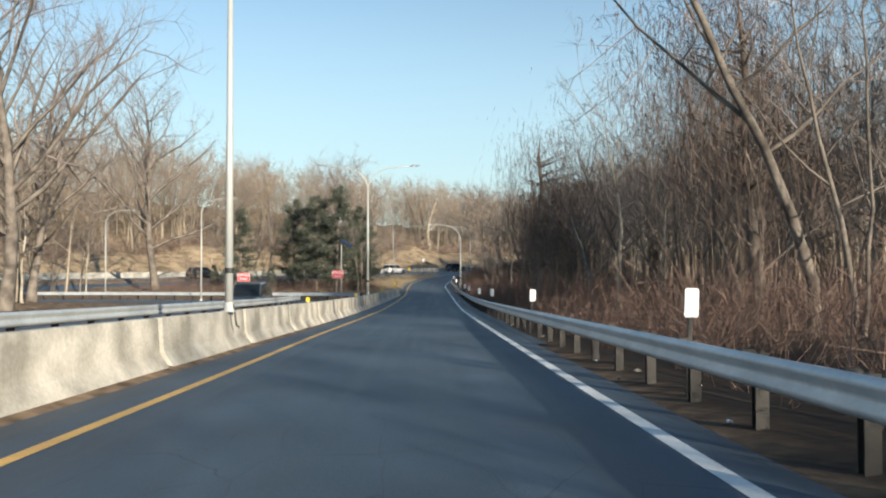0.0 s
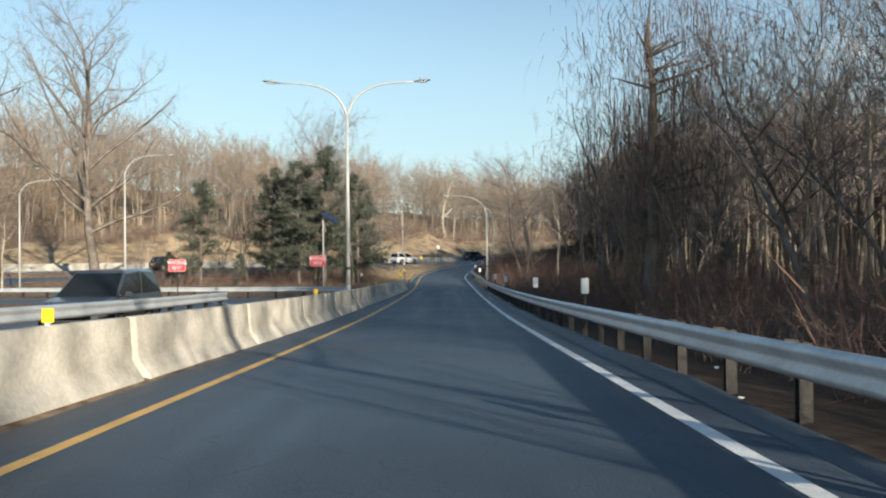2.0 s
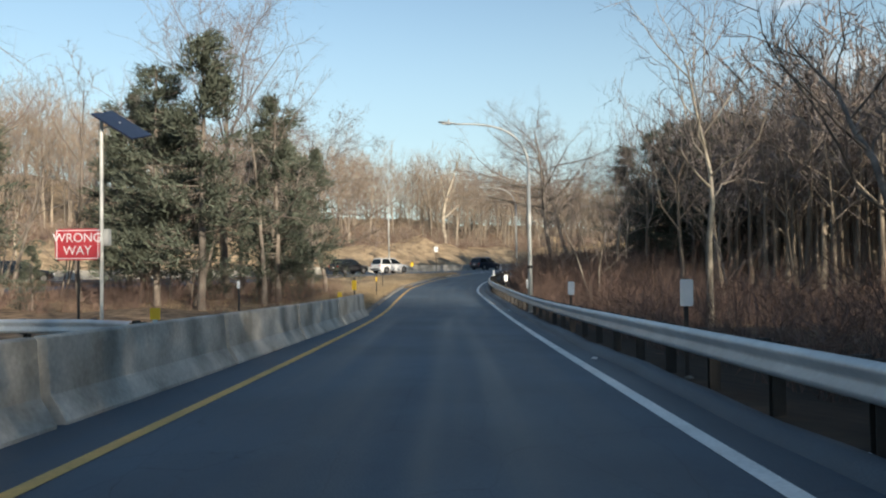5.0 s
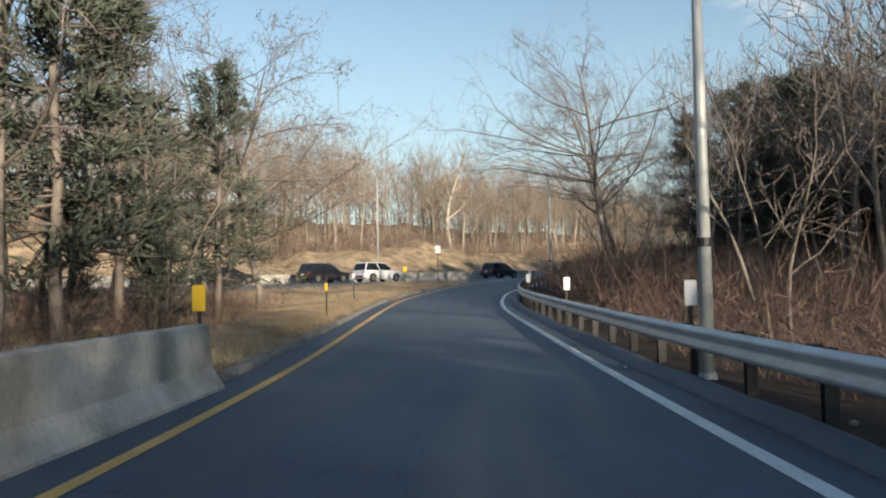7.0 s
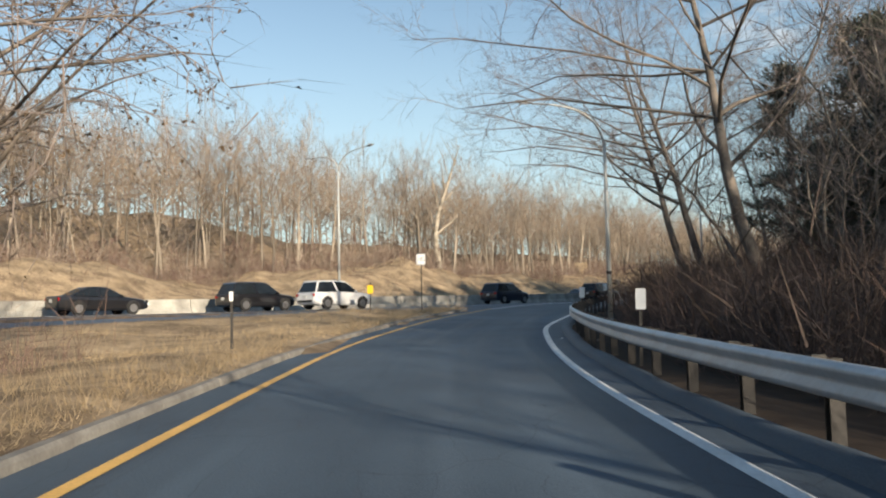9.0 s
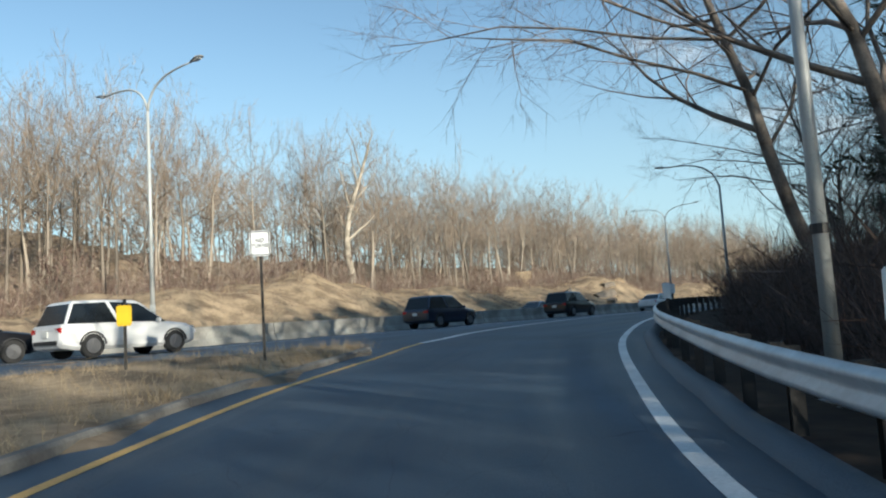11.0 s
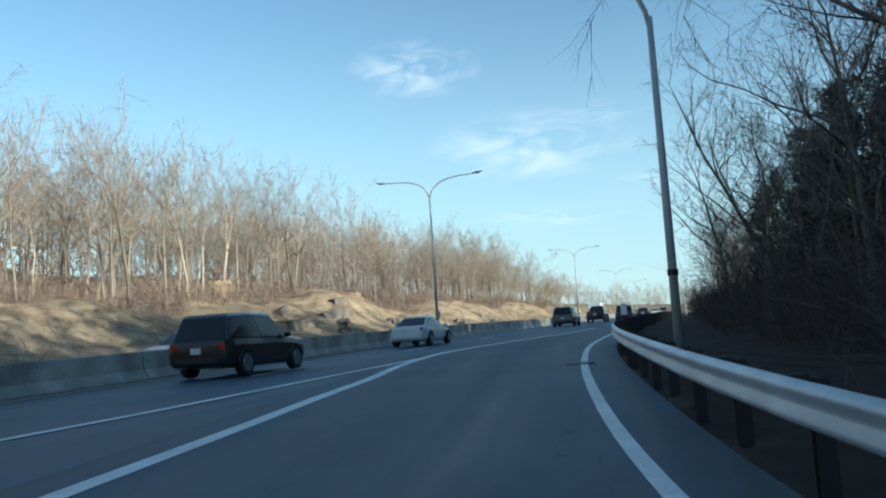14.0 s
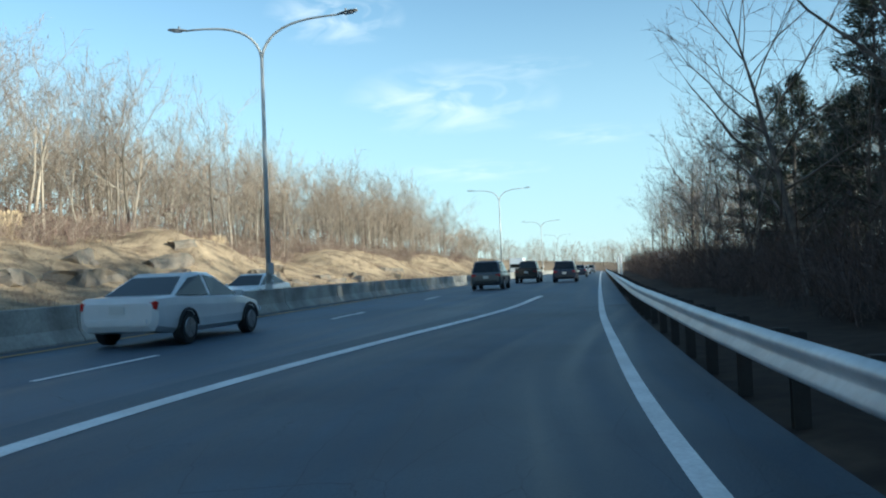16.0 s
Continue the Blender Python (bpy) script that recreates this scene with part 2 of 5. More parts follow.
M_THICKET = material("thicket_stems", (0.125, 0.097, 0.086), 0.95, vary=0.35, scale=0.5, fine=10, bump=0.0, island=True, spec=0.1)
M_ROCK = material("grey_rock", (0.2, 0.165, 0.13), 0.95, vary=0.35, scale=0.9, fine=9, bump=0.8, second=(0.13, 0.12, 0.105), spec=0.2)
M_TIRE = plain("tyre_rubber", (0.018, 0.018, 0.019), 0.85)
M_RIM = plain("alloy_rim", (0.32, 0.32, 0.33), 0.35, 0.8)
M_GLASS = plain("dark_car_glass", (0.012, 0.015, 0.018), 0.06)
M_TAIL = plain("red_tail_lamp", (0.4, 0.012, 0.015), 0.25)
M_HEAD = plain("clear_head_lamp", (0.65, 0.67, 0.7), 0.12)
M_PLATE = plain("number_plate", (0.6, 0.6, 0.58), 0.5)
M_TRIM = plain("black_plastic_trim", (0.025, 0.025, 0.027), 0.6)


def car_paint(name, color, metal=0.3):
    m = plain(name, color, 0.28, metal)
    m.node_tree.nodes["Principled BSDF"].inputs["Coat Weight"].default_value = 0.7
    m.node_tree.nodes["Principled BSDF"].inputs["Coat Roughness"].default_value = 0.06
    return m


P_WHITE = car_paint("white_car_paint", (0.72, 0.72, 0.72), 0.0)
P_BLACK = car_paint("black_car_paint", (0.016, 0.016, 0.019))
P_BLUE = car_paint("dark_blue_car_paint", (0.022, 0.03, 0.055))
P_SILVER = car_paint("silver_car_paint", (0.33, 0.35, 0.37), 0.6)
P_GREY = car_paint("grey_car_paint", (0.10, 0.11, 0.12), 0.5)

# ---- the lie of the land ----
ROAD_Y = [-400, -60, 0, 10, 20, 30, 40, 50, 60, 70, 80, 87, 93, 100, 110, 120, 130, 140, 150, 160, 171, 185, 200, 240, 300, 3000]
ROAD_Z = [4.0, 2.0, 0.0, -0.33, -0.65, -0.96, -1.24, -1.48, -1.67, -1.83, -1.96, -1.97, -1.91, -1.81, -1.60, -1.33, -0.98, -0.58, -0.22, 0.02, 0.17, 0.30, 0.42, 0.60, 0.70, 0.7]
HW0 = (19.0, 171.8)                       # a point on the highway's right edge line
HW_A = radians(42.0)                      # its heading, to the right of +y
HW_U = (math.sin(HW_A), math.cos(HW_A))
HW_N = (math.cos(HW_A), -math.sin(HW_A))
HW_S = [-2000, -200, -120, -60, -40, -20, 0, 40, 120, 200, 2000]
HW_Z = [-1.2, -0.7, -0.5, -0.38, -0.26, -0.03, 0.2, 0.5, 0.7, 0.8, 0.8]


def smooth(a, b, v):
    k = np.clip((np.asarray(v, float) - a) / (b - a), 0, 1)
    return k * k * (3 - 2 * k)


def hw_q(x, y):
    return (np.asarray(x, float) - HW0[0]) * HW_N[0] + (np.asarray(y, float) - HW0[1]) * HW_N[1]


def hw_s(x, y):
    return (np.asarray(x, float) - HW0[0]) * HW_U[0] + (np.asarray(y, float) - HW0[1]) * HW_U[1]


def hw(s, q):
    return HW0[0] + HW_U[0] * s + HW_N[0] * q, HW0[1] + HW_U[1] * s + HW_N[1] * q


_ry = np.arange(-400, 700, 1.0)
_rz = np.convolve(np.pad(np.interp(_ry, ROAD_Y, ROAD_Z), 4, mode="edge"), np.ones(9) / 9, mode="valid")


def road_z(x, y):
    """Height of the paved level at a place."""
    q = hw_q(x, y)
    a = np.interp(hw_s(x, y), HW_S, HW_Z)
    b = np.interp(y, _ry, _rz)
    k = smooth(-4.0, 4.0, q)
    return a * (1 - k) + b * k


WHITE_EDGE = [(2.2, -80), (2.15, 0), (2.1, 30), (2.05, 50), (2.2, 70), (2.3, 84), (2.2, 98), (2.1, 108), (2.3, 114), (2.85, 120.4), (3.6, 126), (5.0, 131.6),
              (7.2, 139.0), (9.4, 144.8), (12.0, 150.7), (15.2, 157.0), (18.6, 162.6), (22.6, 168.6), (27.3, 175), (32.6, 181.4), (38.2, 187.9), (60, 212.3), (120, 279), (260, 434)]
YELLOW_EDGE = [(-3.4, -80), (-3.35, 10), (-3.4, 25), (-3.2, 38), (-3.0, 50), (-2.83, 78), (-2.75, 90), (-2.88, 101), (-2.86, 112), (-2.5, 119.5), (-1.5, 127), (-0.45, 133),
               (0.65, 137), (1.4, 139.4), (2.75, 144.4)]
GORE_EDGE = [(2.75, 144.4), (3.6, 146.2), (4.9, 149.3), (7.4, 153.8), (10.25, 158.2), (13.0, 162.4), (15.0, 165.6), (17.0, 168.7), (19.1, 172.3), (21.2, 175.5), (23.3, 178.3), (27.0, 182.0), (36.9, 190.8), (44, 198.2)]


def curve(points, step=1.0):
    """A smooth line through points, in even steps."""
    p = np.array(points, float)
    out = []
    for i in range(len(p) - 1):
        a, b, c, d = p[max(i - 1, 0)], p[i], p[i + 1], p[min(i + 2, len(p) - 1)]
        ta, tb = (c - a) / max(np.linalg.norm(c - a), 1e-6), (d - b) / max(np.linalg.norm(d - b), 1e-6)
        length = np.linalg.norm(c - b)
        for k in range(max(2, int(length * 4))):
            u = k / max(2, int(length * 4))
            h = (2 * u**3 - 3 * u * u + 1, u**3 - 2 * u * u + u, -2 * u**3 + 3 * u * u, u**3 - u * u)
            out.append(h[0] * b + h[1] * ta * length + h[2] * c + h[3] * tb * length)
    out.append(p[-1])
    out = np.array(out)
    run = np.concatenate([[0], np.cumsum(np.linalg.norm(np.diff(out, axis=0), axis=1))])
    at = np.linspace(0, run[-1], max(2, int(run[-1] / step) + 1))
    return np.stack([np.interp(at, run, out[:, 0]), np.interp(at, run, out[:, 1])], 1)


def normals(line):
    """To the right of the way that the line runs."""
    t = np.gradient(line, axis=0)
    t /= np.linalg.norm(t, axis=1)[:, None]
    return np.stack([t[:, 1], -t[:, 0]], 1)


def offset(line, d):
    return line + normals(line) * d


WHITE_LINE = curve(WHITE_EDGE)
YELLOW_LINE = curve(YELLOW_EDGE + GORE_EDGE[1:])
RAIL_LINE = WHITE_LINE + normals(WHITE_LINE) * 0.87
WHITE_X = lambda y: np.interp(y, WHITE_LINE[:, 1], WHITE_LINE[:, 0])
YELLOW_X = lambda y: np.interp(y, YELLOW_LINE[:, 1], YELLOW_LINE[:, 0])
SIDE_LINE = curve([(-12.0, -80), (-12.0, 20), (-12.1, 40), (-12.6, 54), (-15.5, 63.5), (-22, 70), (-32, 73), (-42, 72.5), (-56, 67), (-85, 40), (-140, -20)])

BEND_RAIL = [(-6.2, 70.6), (-7.6, 71.9), (-11, 72.8), (-16, 73.6), (-24, 75.6), (-34, 77.4), (-44, 76.8), (-60, 70.5), (-84, 47)]
SIDE_OUTER = curve([(-8.2, -80), (-8.2, 30), (-8.0, 46), (-7.0, 58), (-6.1, 66), (-6.6, 70.0)] + [(x, y - 0.5) for x, y in BEND_RAIL[1:]] + [(-138, -13)])


def side_distance(x, y):
    x, y = np.asarray(x, float), np.asarray(y, float)
    best = np.full(np.broadcast(x, y).shape, 1e9)
    for a in SIDE_LINE[::3]:
        best = np.minimum(best, np.hypot(x - a[0], y - a[1]))
    return best


def ground_z(x, y):
    """Height of the open ground: below the pavements, a bank beyond the highway, woods that rise and fall."""
    x, y = np.asarray(x, float), np.asarray(y, float)
    q, s = hw_q(x, y), hw_s(x, y)
    z = road_z(x, y)
    right = x - WHITE_X(y) - 0.6 * smooth(135, 165, y)                       # how far outside the ramp's right edge
    left = YELLOW_X(y) - x
    rough = 0.12 * np.sin(x * 0.9 + 0.6 * np.sin(y * 0.5)) + 0.1 * np.sin(y * 0.8 + x * 0.3) + 0.2 * np.sin(x * 0.13) * np.sin(y * 0.11 + 1)
    on_hw = (q > -18.5) & (q < 2.0)
    on_ramp = (right < 1.0) & (left < 0.9)
    on_ramp |= (y > 143.5) & (q > 1.0) & (left > 0)
    on_side = side_distance(x, y) < 4.3 + 8.5 * smooth(46, 60, y)
    # banks
    lump = 1 + 0.22 * np.sin(s * 0.11 + 1) + 0.13 * np.sin(s * 0.31) + 0.06 * np.sin(s * 0.83 + q * 0.4)
    bank = 4.3 * lump * smooth(-20, -36 - 2.5 * np.sin(s * 0.17), q) + (10 + 7 * smooth(60, -60, s)) * smooth(-38, -110, q) + -12 * smooth(-135, -420, q)
    wood_r = smooth(1.2, 9, right) * (0.35 * np.sin(y * 0.05) + 0.3) - 0.25 * smooth(1.0, 2.5, right) + 3.0 * smooth(25, 120, right)
    hill_l = smooth(16, 60, left) * smooth(4, 30, side_distance(x, y)) * 2.0 + 8.5 * smooth(60, 260, left)
    north = q < -18.5
    z = z + 3 * smooth(425, 800, s)
    off = np.where(north, bank, np.where(right > 1.0, wood_r, np.where(left > 0.9, 0.12 + hill_l * smooth(2, 25, q), 0)))
    z = z + off + np.where(on_hw | on_ramp | on_side, -0.12, 0.05 + rough * smooth(1.0, 6.0, np.minimum(np.where(right > 1, right, np.where(left > 0.9, left, 0)), np.where(north, -18.5 - q, np.abs(q - 2)) + 0.5)))
    return z


# ---- mesh helpers ----


def mesh_object(name, verts, faces, mat, parent=None, label="", flat=True):
    """One mesh object from vertex and face arrays; faces all have the same number of corners."""
    v, f = np.asarray(verts, np.float32), np.asarray(faces, np.int32)
    me = bpy.data.meshes.new(name)
    k = f.shape[1]
    me.vertices.add(len(v))
    me.vertices.foreach_set("co", v.ravel())
    me.loops.add(f.size)
    me.loops.foreach_set("vertex_index", f.ravel())
    me.polygons.add(len(f))
    me.polygons.foreach_set("loop_start", np.arange(0, f.size, k, dtype=np.int32))
    me.polygons.foreach_set("loop_total", np.full(len(f), k, np.int32))
    if not flat:
        me.polygons.foreach_set("use_smooth", np.ones(len(f), bool))
    me.materials.append(mat)
    me.update(calc_edges=True)
    ob = new(name, me)
    ob.parent = parent
    if label:
        ob["label"] = label
    return ob


def part(name, bm, mat, parent, label="", smooth_faces=False):
    """Links a bmesh as one mesh object under a thing or a part."""
    me = bpy.data.meshes.new(name)
    bmesh.ops.recalc_face_normals(bm, faces=bm.faces)
    bm.to_mesh(me)
    bm.free()
    if smooth_faces:
        for p in me.polygons:
            p.use_smooth = True
    me.materials.append(mat)
    ob = new(name, me)
    ob.parent = parent
    if label:
        ob["label"] = label
    return ob


def share(name, me, parent, m):
    """One more part on a mesh that is already there."""
    ob = new(name, me)
    ob.parent = parent
    ob.matrix_basis = m
    return ob


def box(bm, sx, sy, sz, at=(0, 0, 0), bevel=0.0, m=None):
    made = bmesh.ops.create_cube(bm, size=1, matrix=(m or Matrix()) @ Matrix.Translation(at) @ Matrix.Diagonal((sx, sy, sz, 1)))
    if bevel:
        edges = {e for v in made["verts"] for e in v.link_edges}
        bmesh.ops.bevel(bm, geom=list(edges), offset=bevel, segments=2, affect="EDGES")
    return bm


def tube(bm, pts, radii, sides=8, caps=True):
    """A round bar along points."""
    pts = [Vector(p) for p in pts]
    if isinstance(radii, (int, float)):
        radii = [radii] * len(pts)
    rings, side = [], None
    for i, p in enumerate(pts):
        d = (pts[min(i + 1, len(pts) - 1)] - pts[max(i - 1, 0)]).normalized()
        if side is None:
            side = d.orthogonal().normalized()
        side = (side - d * side.dot(d)).normalized()
        up = d.cross(side)
        rings.append([bm.verts.new(p + (side * math.cos(2 * math.pi * k / sides) + up * math.sin(2 * math.pi * k / sides)) * radii[i]) for k in range(sides)])
    for a, b in zip(rings, rings[1:]):
        for k in range(sides):
            bm.faces.new((a[k], a[(k + 1) % sides], b[(k + 1) % sides], b[k]))
    if caps:
        bm.faces.new(rings[0][::-1])
        bm.faces.new(rings[-1])
    return bm


def empty(name, m, label, category, group="", kind=""):
    ob = new(name)
    ob.matrix_basis = m
    ob.empty_display_size = 0.2
    return tagged(ob, label, category, group, kind)


def ribbon(name, left, right, z_add, mat, parts=1, thick=0.0, parent=None):
    """A strip of pavement or paint between two lines of equally many points, laid on the road level."""
    rows = []
    for k in range(parts + 1):
        u = k / parts
        xy = left * (1 - u) + right * u
        rows.append(np.column_stack([xy, road_z(xy[:, 0], xy[:, 1]) + z_add]))
    n = len(left)
    v = np.concatenate(rows)
    i = np.arange(n - 1)
    faces = np.concatenate([np.stack([i + k * n, i + (k + 1) * n, i + (k + 1) * n + 1, i + k * n + 1], 1) for k in range(parts)])
    ob = mesh_object(name, v, faces, mat, parent, flat=False)
    wide = np.concatenate([np.linalg.norm(right - left, axis=1) * k / parts for k in range(parts + 1)])
    run = np.concatenate([[0], np.cumsum(np.linalg.norm(np.diff(left, axis=0), axis=1))])
    lane = ob.data.attributes.new("lane", "FLOAT_VECTOR", "POINT")
    lane.data.foreach_set("vector", np.column_stack([wide, np.tile(run, parts + 1), np.zeros(len(v))]).astype(np.float32).ravel())
    return ob


def resample(line, n):
    run = np.concatenate([[0], np.cumsum(np.linalg.norm(np.diff(line, axis=0), axis=1))])
    at = np.linspace(0, run[-1], n)
    return np.stack([np.interp(at, run, line[:, 0]), np.interp(at, run, line[:, 1])], 1)


# ---- the large structure ----
def axis_steps(a, b, fine, far):
    near = np.arange(a, b + fine, fine)
    out = [a]
    step = fine
    while out[-1] > -far:
        step *= 1.35
        out.append(out[-1] - step)
    up = [b]
    step = fine
    while up[-1] < far:
        step *= 1.35
        up.append(up[-1] + step)
    return np.concatenate([out[:0:-1], near, up[1:]])


def build_ground():
    gx, gy = axis_steps(-110, 150, 1.4, 2500), axis_steps(-30, 330, 1.4, 2500)
    X, Y = np.meshgrid(gx, gy)
    Z = ground_z(X, Y)
    n, m = len(gx), len(gy)
    i, j = np.meshgrid(np.arange(n - 1), np.arange(m - 1))
    a = (j * n + i).ravel()
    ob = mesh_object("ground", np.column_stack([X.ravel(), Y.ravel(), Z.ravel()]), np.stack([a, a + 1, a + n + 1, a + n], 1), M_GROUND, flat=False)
    q, left = hw_q(X, Y), YELLOW_X(Y) - X
    bank = smooth(-18, -20, q) * (1 - 0.35 * smooth(-36, -60, q))
    isle = (left > 0) * smooth(1.5, 4, q) * smooth(86, 90, Y) * (1 - smooth(20, 34, left)) * (1 - 0.75 * smooth(6, 12, left) * (1 - smooth(104, 114, Y)))
    field = ob.data.attributes.new("grassy", "FLOAT", "POINT")
    field.data.foreach_set("value", np.clip(bank + isle, 0, 1).astype(np.float32).ravel())
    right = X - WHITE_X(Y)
    # how far the ground darkens outside the ramp's right edge line
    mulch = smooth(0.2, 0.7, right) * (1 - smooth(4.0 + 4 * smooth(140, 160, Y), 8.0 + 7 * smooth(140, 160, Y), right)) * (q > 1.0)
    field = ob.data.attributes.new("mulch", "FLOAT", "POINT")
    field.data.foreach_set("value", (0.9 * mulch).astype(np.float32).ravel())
    tagged(ob, "uneven ground with dry grass, dead leaves and bare soil", "ground", kind="structure")


build_ground()


def build_roads():
    n = 420
    k = int(np.argmin(np.abs(WHITE_LINE[:, 1] - 198)))
    outer = WHITE_LINE[:k] + normals(WHITE_LINE)[:k] * (0.55 + 0.35 * smooth(140, 165, WHITE_LINE[:k, 1]))[:, None]
    inner = YELLOW_LINE - normals(YELLOW_LINE) * (0.75 + 0.38 * (1 - smooth(84, 88, YELLOW_LINE[:, 1])))[:, None]
    # match both edges by their way along y
    yy = np.linspace(-80, 190, n)
    a = np.column_stack([np.interp(yy, inner[:, 1], inner[:, 0]), yy])
    b = np.column_stack([np.interp(yy, outer[:, 1], outer[:, 0]), yy])
    gore = HW0[0] + (1.9 + (yy - HW0[1]) * math.sin(HW_A)) / math.cos(HW_A)
    a[:, 0] = np.where(yy > 142.6, np.minimum(a[:, 0], gore), a[:, 0])
    tagged(ribbon("road_ramp", a, b, 0.014, M_ASPHALT, 6), "dark asphalt ramp with worn wheel tracks", "road", kind="structure")
    s = np.linspace(-330, 420, 320)
    for name, q0, q1 in (("road_highway", -8.3, 2.0), ("road_highway_far_side", -18.5, -8.3)):
        l = np.column_stack(hw(s, q0))
        r = np.column_stack(hw(s, q1))
        tagged(ribbon(name, l, r, 0.004, M_ASPHALT_HW, 5), "grey asphalt highway carriageway", "road", kind="structure")
    rr = hw_s(*WHITE_LINE.T)
    # the widening between the highway and the ramp's outer edge
    s2 = np.linspace(0, 420, 200)
    w = np.interp(s2, rr[rr > -60], (hw_q(*WHITE_LINE.T) + 0.9)[rr > -60])
    l, r = np.column_stack(hw(s2, 1.9)), np.column_stack(hw(s2, np.maximum(w, 2.2)))
    tagged(ribbon("road_merge_lane", l, r, 0.008, M_ASPHALT_HW, 3), "asphalt lane that merges into the highway", "road", kind="structure")
    side = np.stack([resample(offset(SIDE_LINE, -3.8), 160), resample(SIDE_OUTER, 160)])
    tagged(ribbon("road_side_ramp", side[0], side[1], 0.004, M_ASPHALT_HW, 3), "asphalt ramp beyond the concrete barrier", "road", kind="structure")


build_roads()


def paint_line(line, width, mat, label, z_add=0.02):
    tagged(ribbon("road_line", offset(line, -width / 2), offset(line, width / 2), z_add, mat), label, "road marking", kind="structure")


def build_lines():
    paint_line(WHITE_LINE, 0.17, M_WHITE_LINE, "solid white painted edge line on the asphalt")
    k = int(np.argmin(np.hypot(YELLOW_LINE[:, 0] - 2.75, YELLOW_LINE[:, 1] - 144.4)))
    paint_line(YELLOW_LINE[: k + 1], 0.15, M_YELLOW_LINE, "solid yellow painted edge line on the asphalt")
    paint_line(YELLOW_LINE[k:], 0.26, M_WHITE_LINE, "broad white painted gore line on the asphalt")
    s = np.linspace(-300, 4, 300)
    paint_line(np.column_stack(hw(s, np.interp(s, [-60, -26, -17, -9, 0, 4], [-3.0, -2.7, -1.8, -1.15, -0.95, -0.9]))), 0.22, M_WHITE_LINE, "thin white painted edge line of the highway", 0.016)
    s = np.linspace(-300, 400, 300)
    paint_line(np.column_stack(hw(s, -7.3)), 0.13, M_YELLOW_LINE, "thin yellow painted line along the median")
    for i in range(-20, 34):
        s = np.linspace(i * 12.2 - 0.8, i * 12.2 + 2.3, 4)
        paint_line(np.column_stack(hw(s, -4.1)), 0.13, M_WHITE_LINE, "short white painted lane dash", 0.012)
    paint_line(offset(SIDE_LINE, 3.3), 0.13, M_WHITE_LINE, "thin white painted edge line of the side ramp", 0.012)


build_lines()


def build_berm():
    """A low asphalt berm between the shoulder and the guardrail."""
    line = WHITE_LINE[int(np.argmin(np.abs(WHITE_LINE[:, 1] - 20))):int(np.argmin(np.abs(WHITE_LINE[:, 1] - 156)))]
    nor = normals(line)
    prof = [(0.52, 0.0), (0.58, 0.09), (0.66, 0.13), (0.78, 0.12), (0.86, 0.04), (0.9, -0.1)]
    v, f, k = [], [], len(prof)
    z = road_z(line[:, 0], line[:, 1]) + 0.012
    rise = smooth(20, 34, line[:, 1]) * (1 - smooth(146, 155, line[:, 1]))
    wob = 0.02 * np.sin(np.arange(len(line)) * 0.7) + 0.015 * np.sin(np.arange(len(line)) * 1.9)
    for i in range(len(line)):
        for o, h in prof:
            v.append((line[i, 0] + nor[i, 0] * (o + wob[i]), line[i, 1] + nor[i, 1] * (o + wob[i]), z[i] + (h * rise[i] if h > 0 else h) * (1 + 4 * wob[i])))
    for i in range(len(line) - 1):
        for e in range(k - 1):
            f.append((i * k + e, i * k + e + 1, (i + 1) * k + e + 1, (i + 1) * k + e))
    tagged(mesh_object("asphalt_berm", v, f, M_ASPHALT, flat=False), "low uneven asphalt berm along the shoulder", "kerb", kind="structure")


build_berm()

BARRIER_X = -4.75


def barrier_mesh(length=5.96, h=0.92):
    """One precast barrier piece along +y from 0, with its foot, sloping toe and narrow top."""
    prof = [(-0.30, 0), (-0.30, 0.07), (-0.13, 0.33), (-0.085, h - 0.02), (-0.065, h), (0.065, h), (0.085, h - 0.02), (0.13, 0.33), (0.30, 0.07), (0.30, 0)]
    bm = bmesh.new()
    rows = []
    for y in (0.0, 0.03, length * 0.5, length - 0.03, length):
        shrink = 0.94 if y in (0.0, length) else 1.0
        rows.append([bm.verts.new((x * shrink, y, z if z < h - 0.03 else z - (0.012 if shrink < 1 else 0))) for x, z in prof])
    for a, b in zip(rows, rows[1:]):
        for k in range(len(prof)):
            bm.faces.new((a[k], a[(k + 1) % len(prof)], b[(k + 1) % len(prof)], b[k]))
    bm.faces.new(rows[0])
    bm.faces.new(rows[-1][::-1])
    return bm


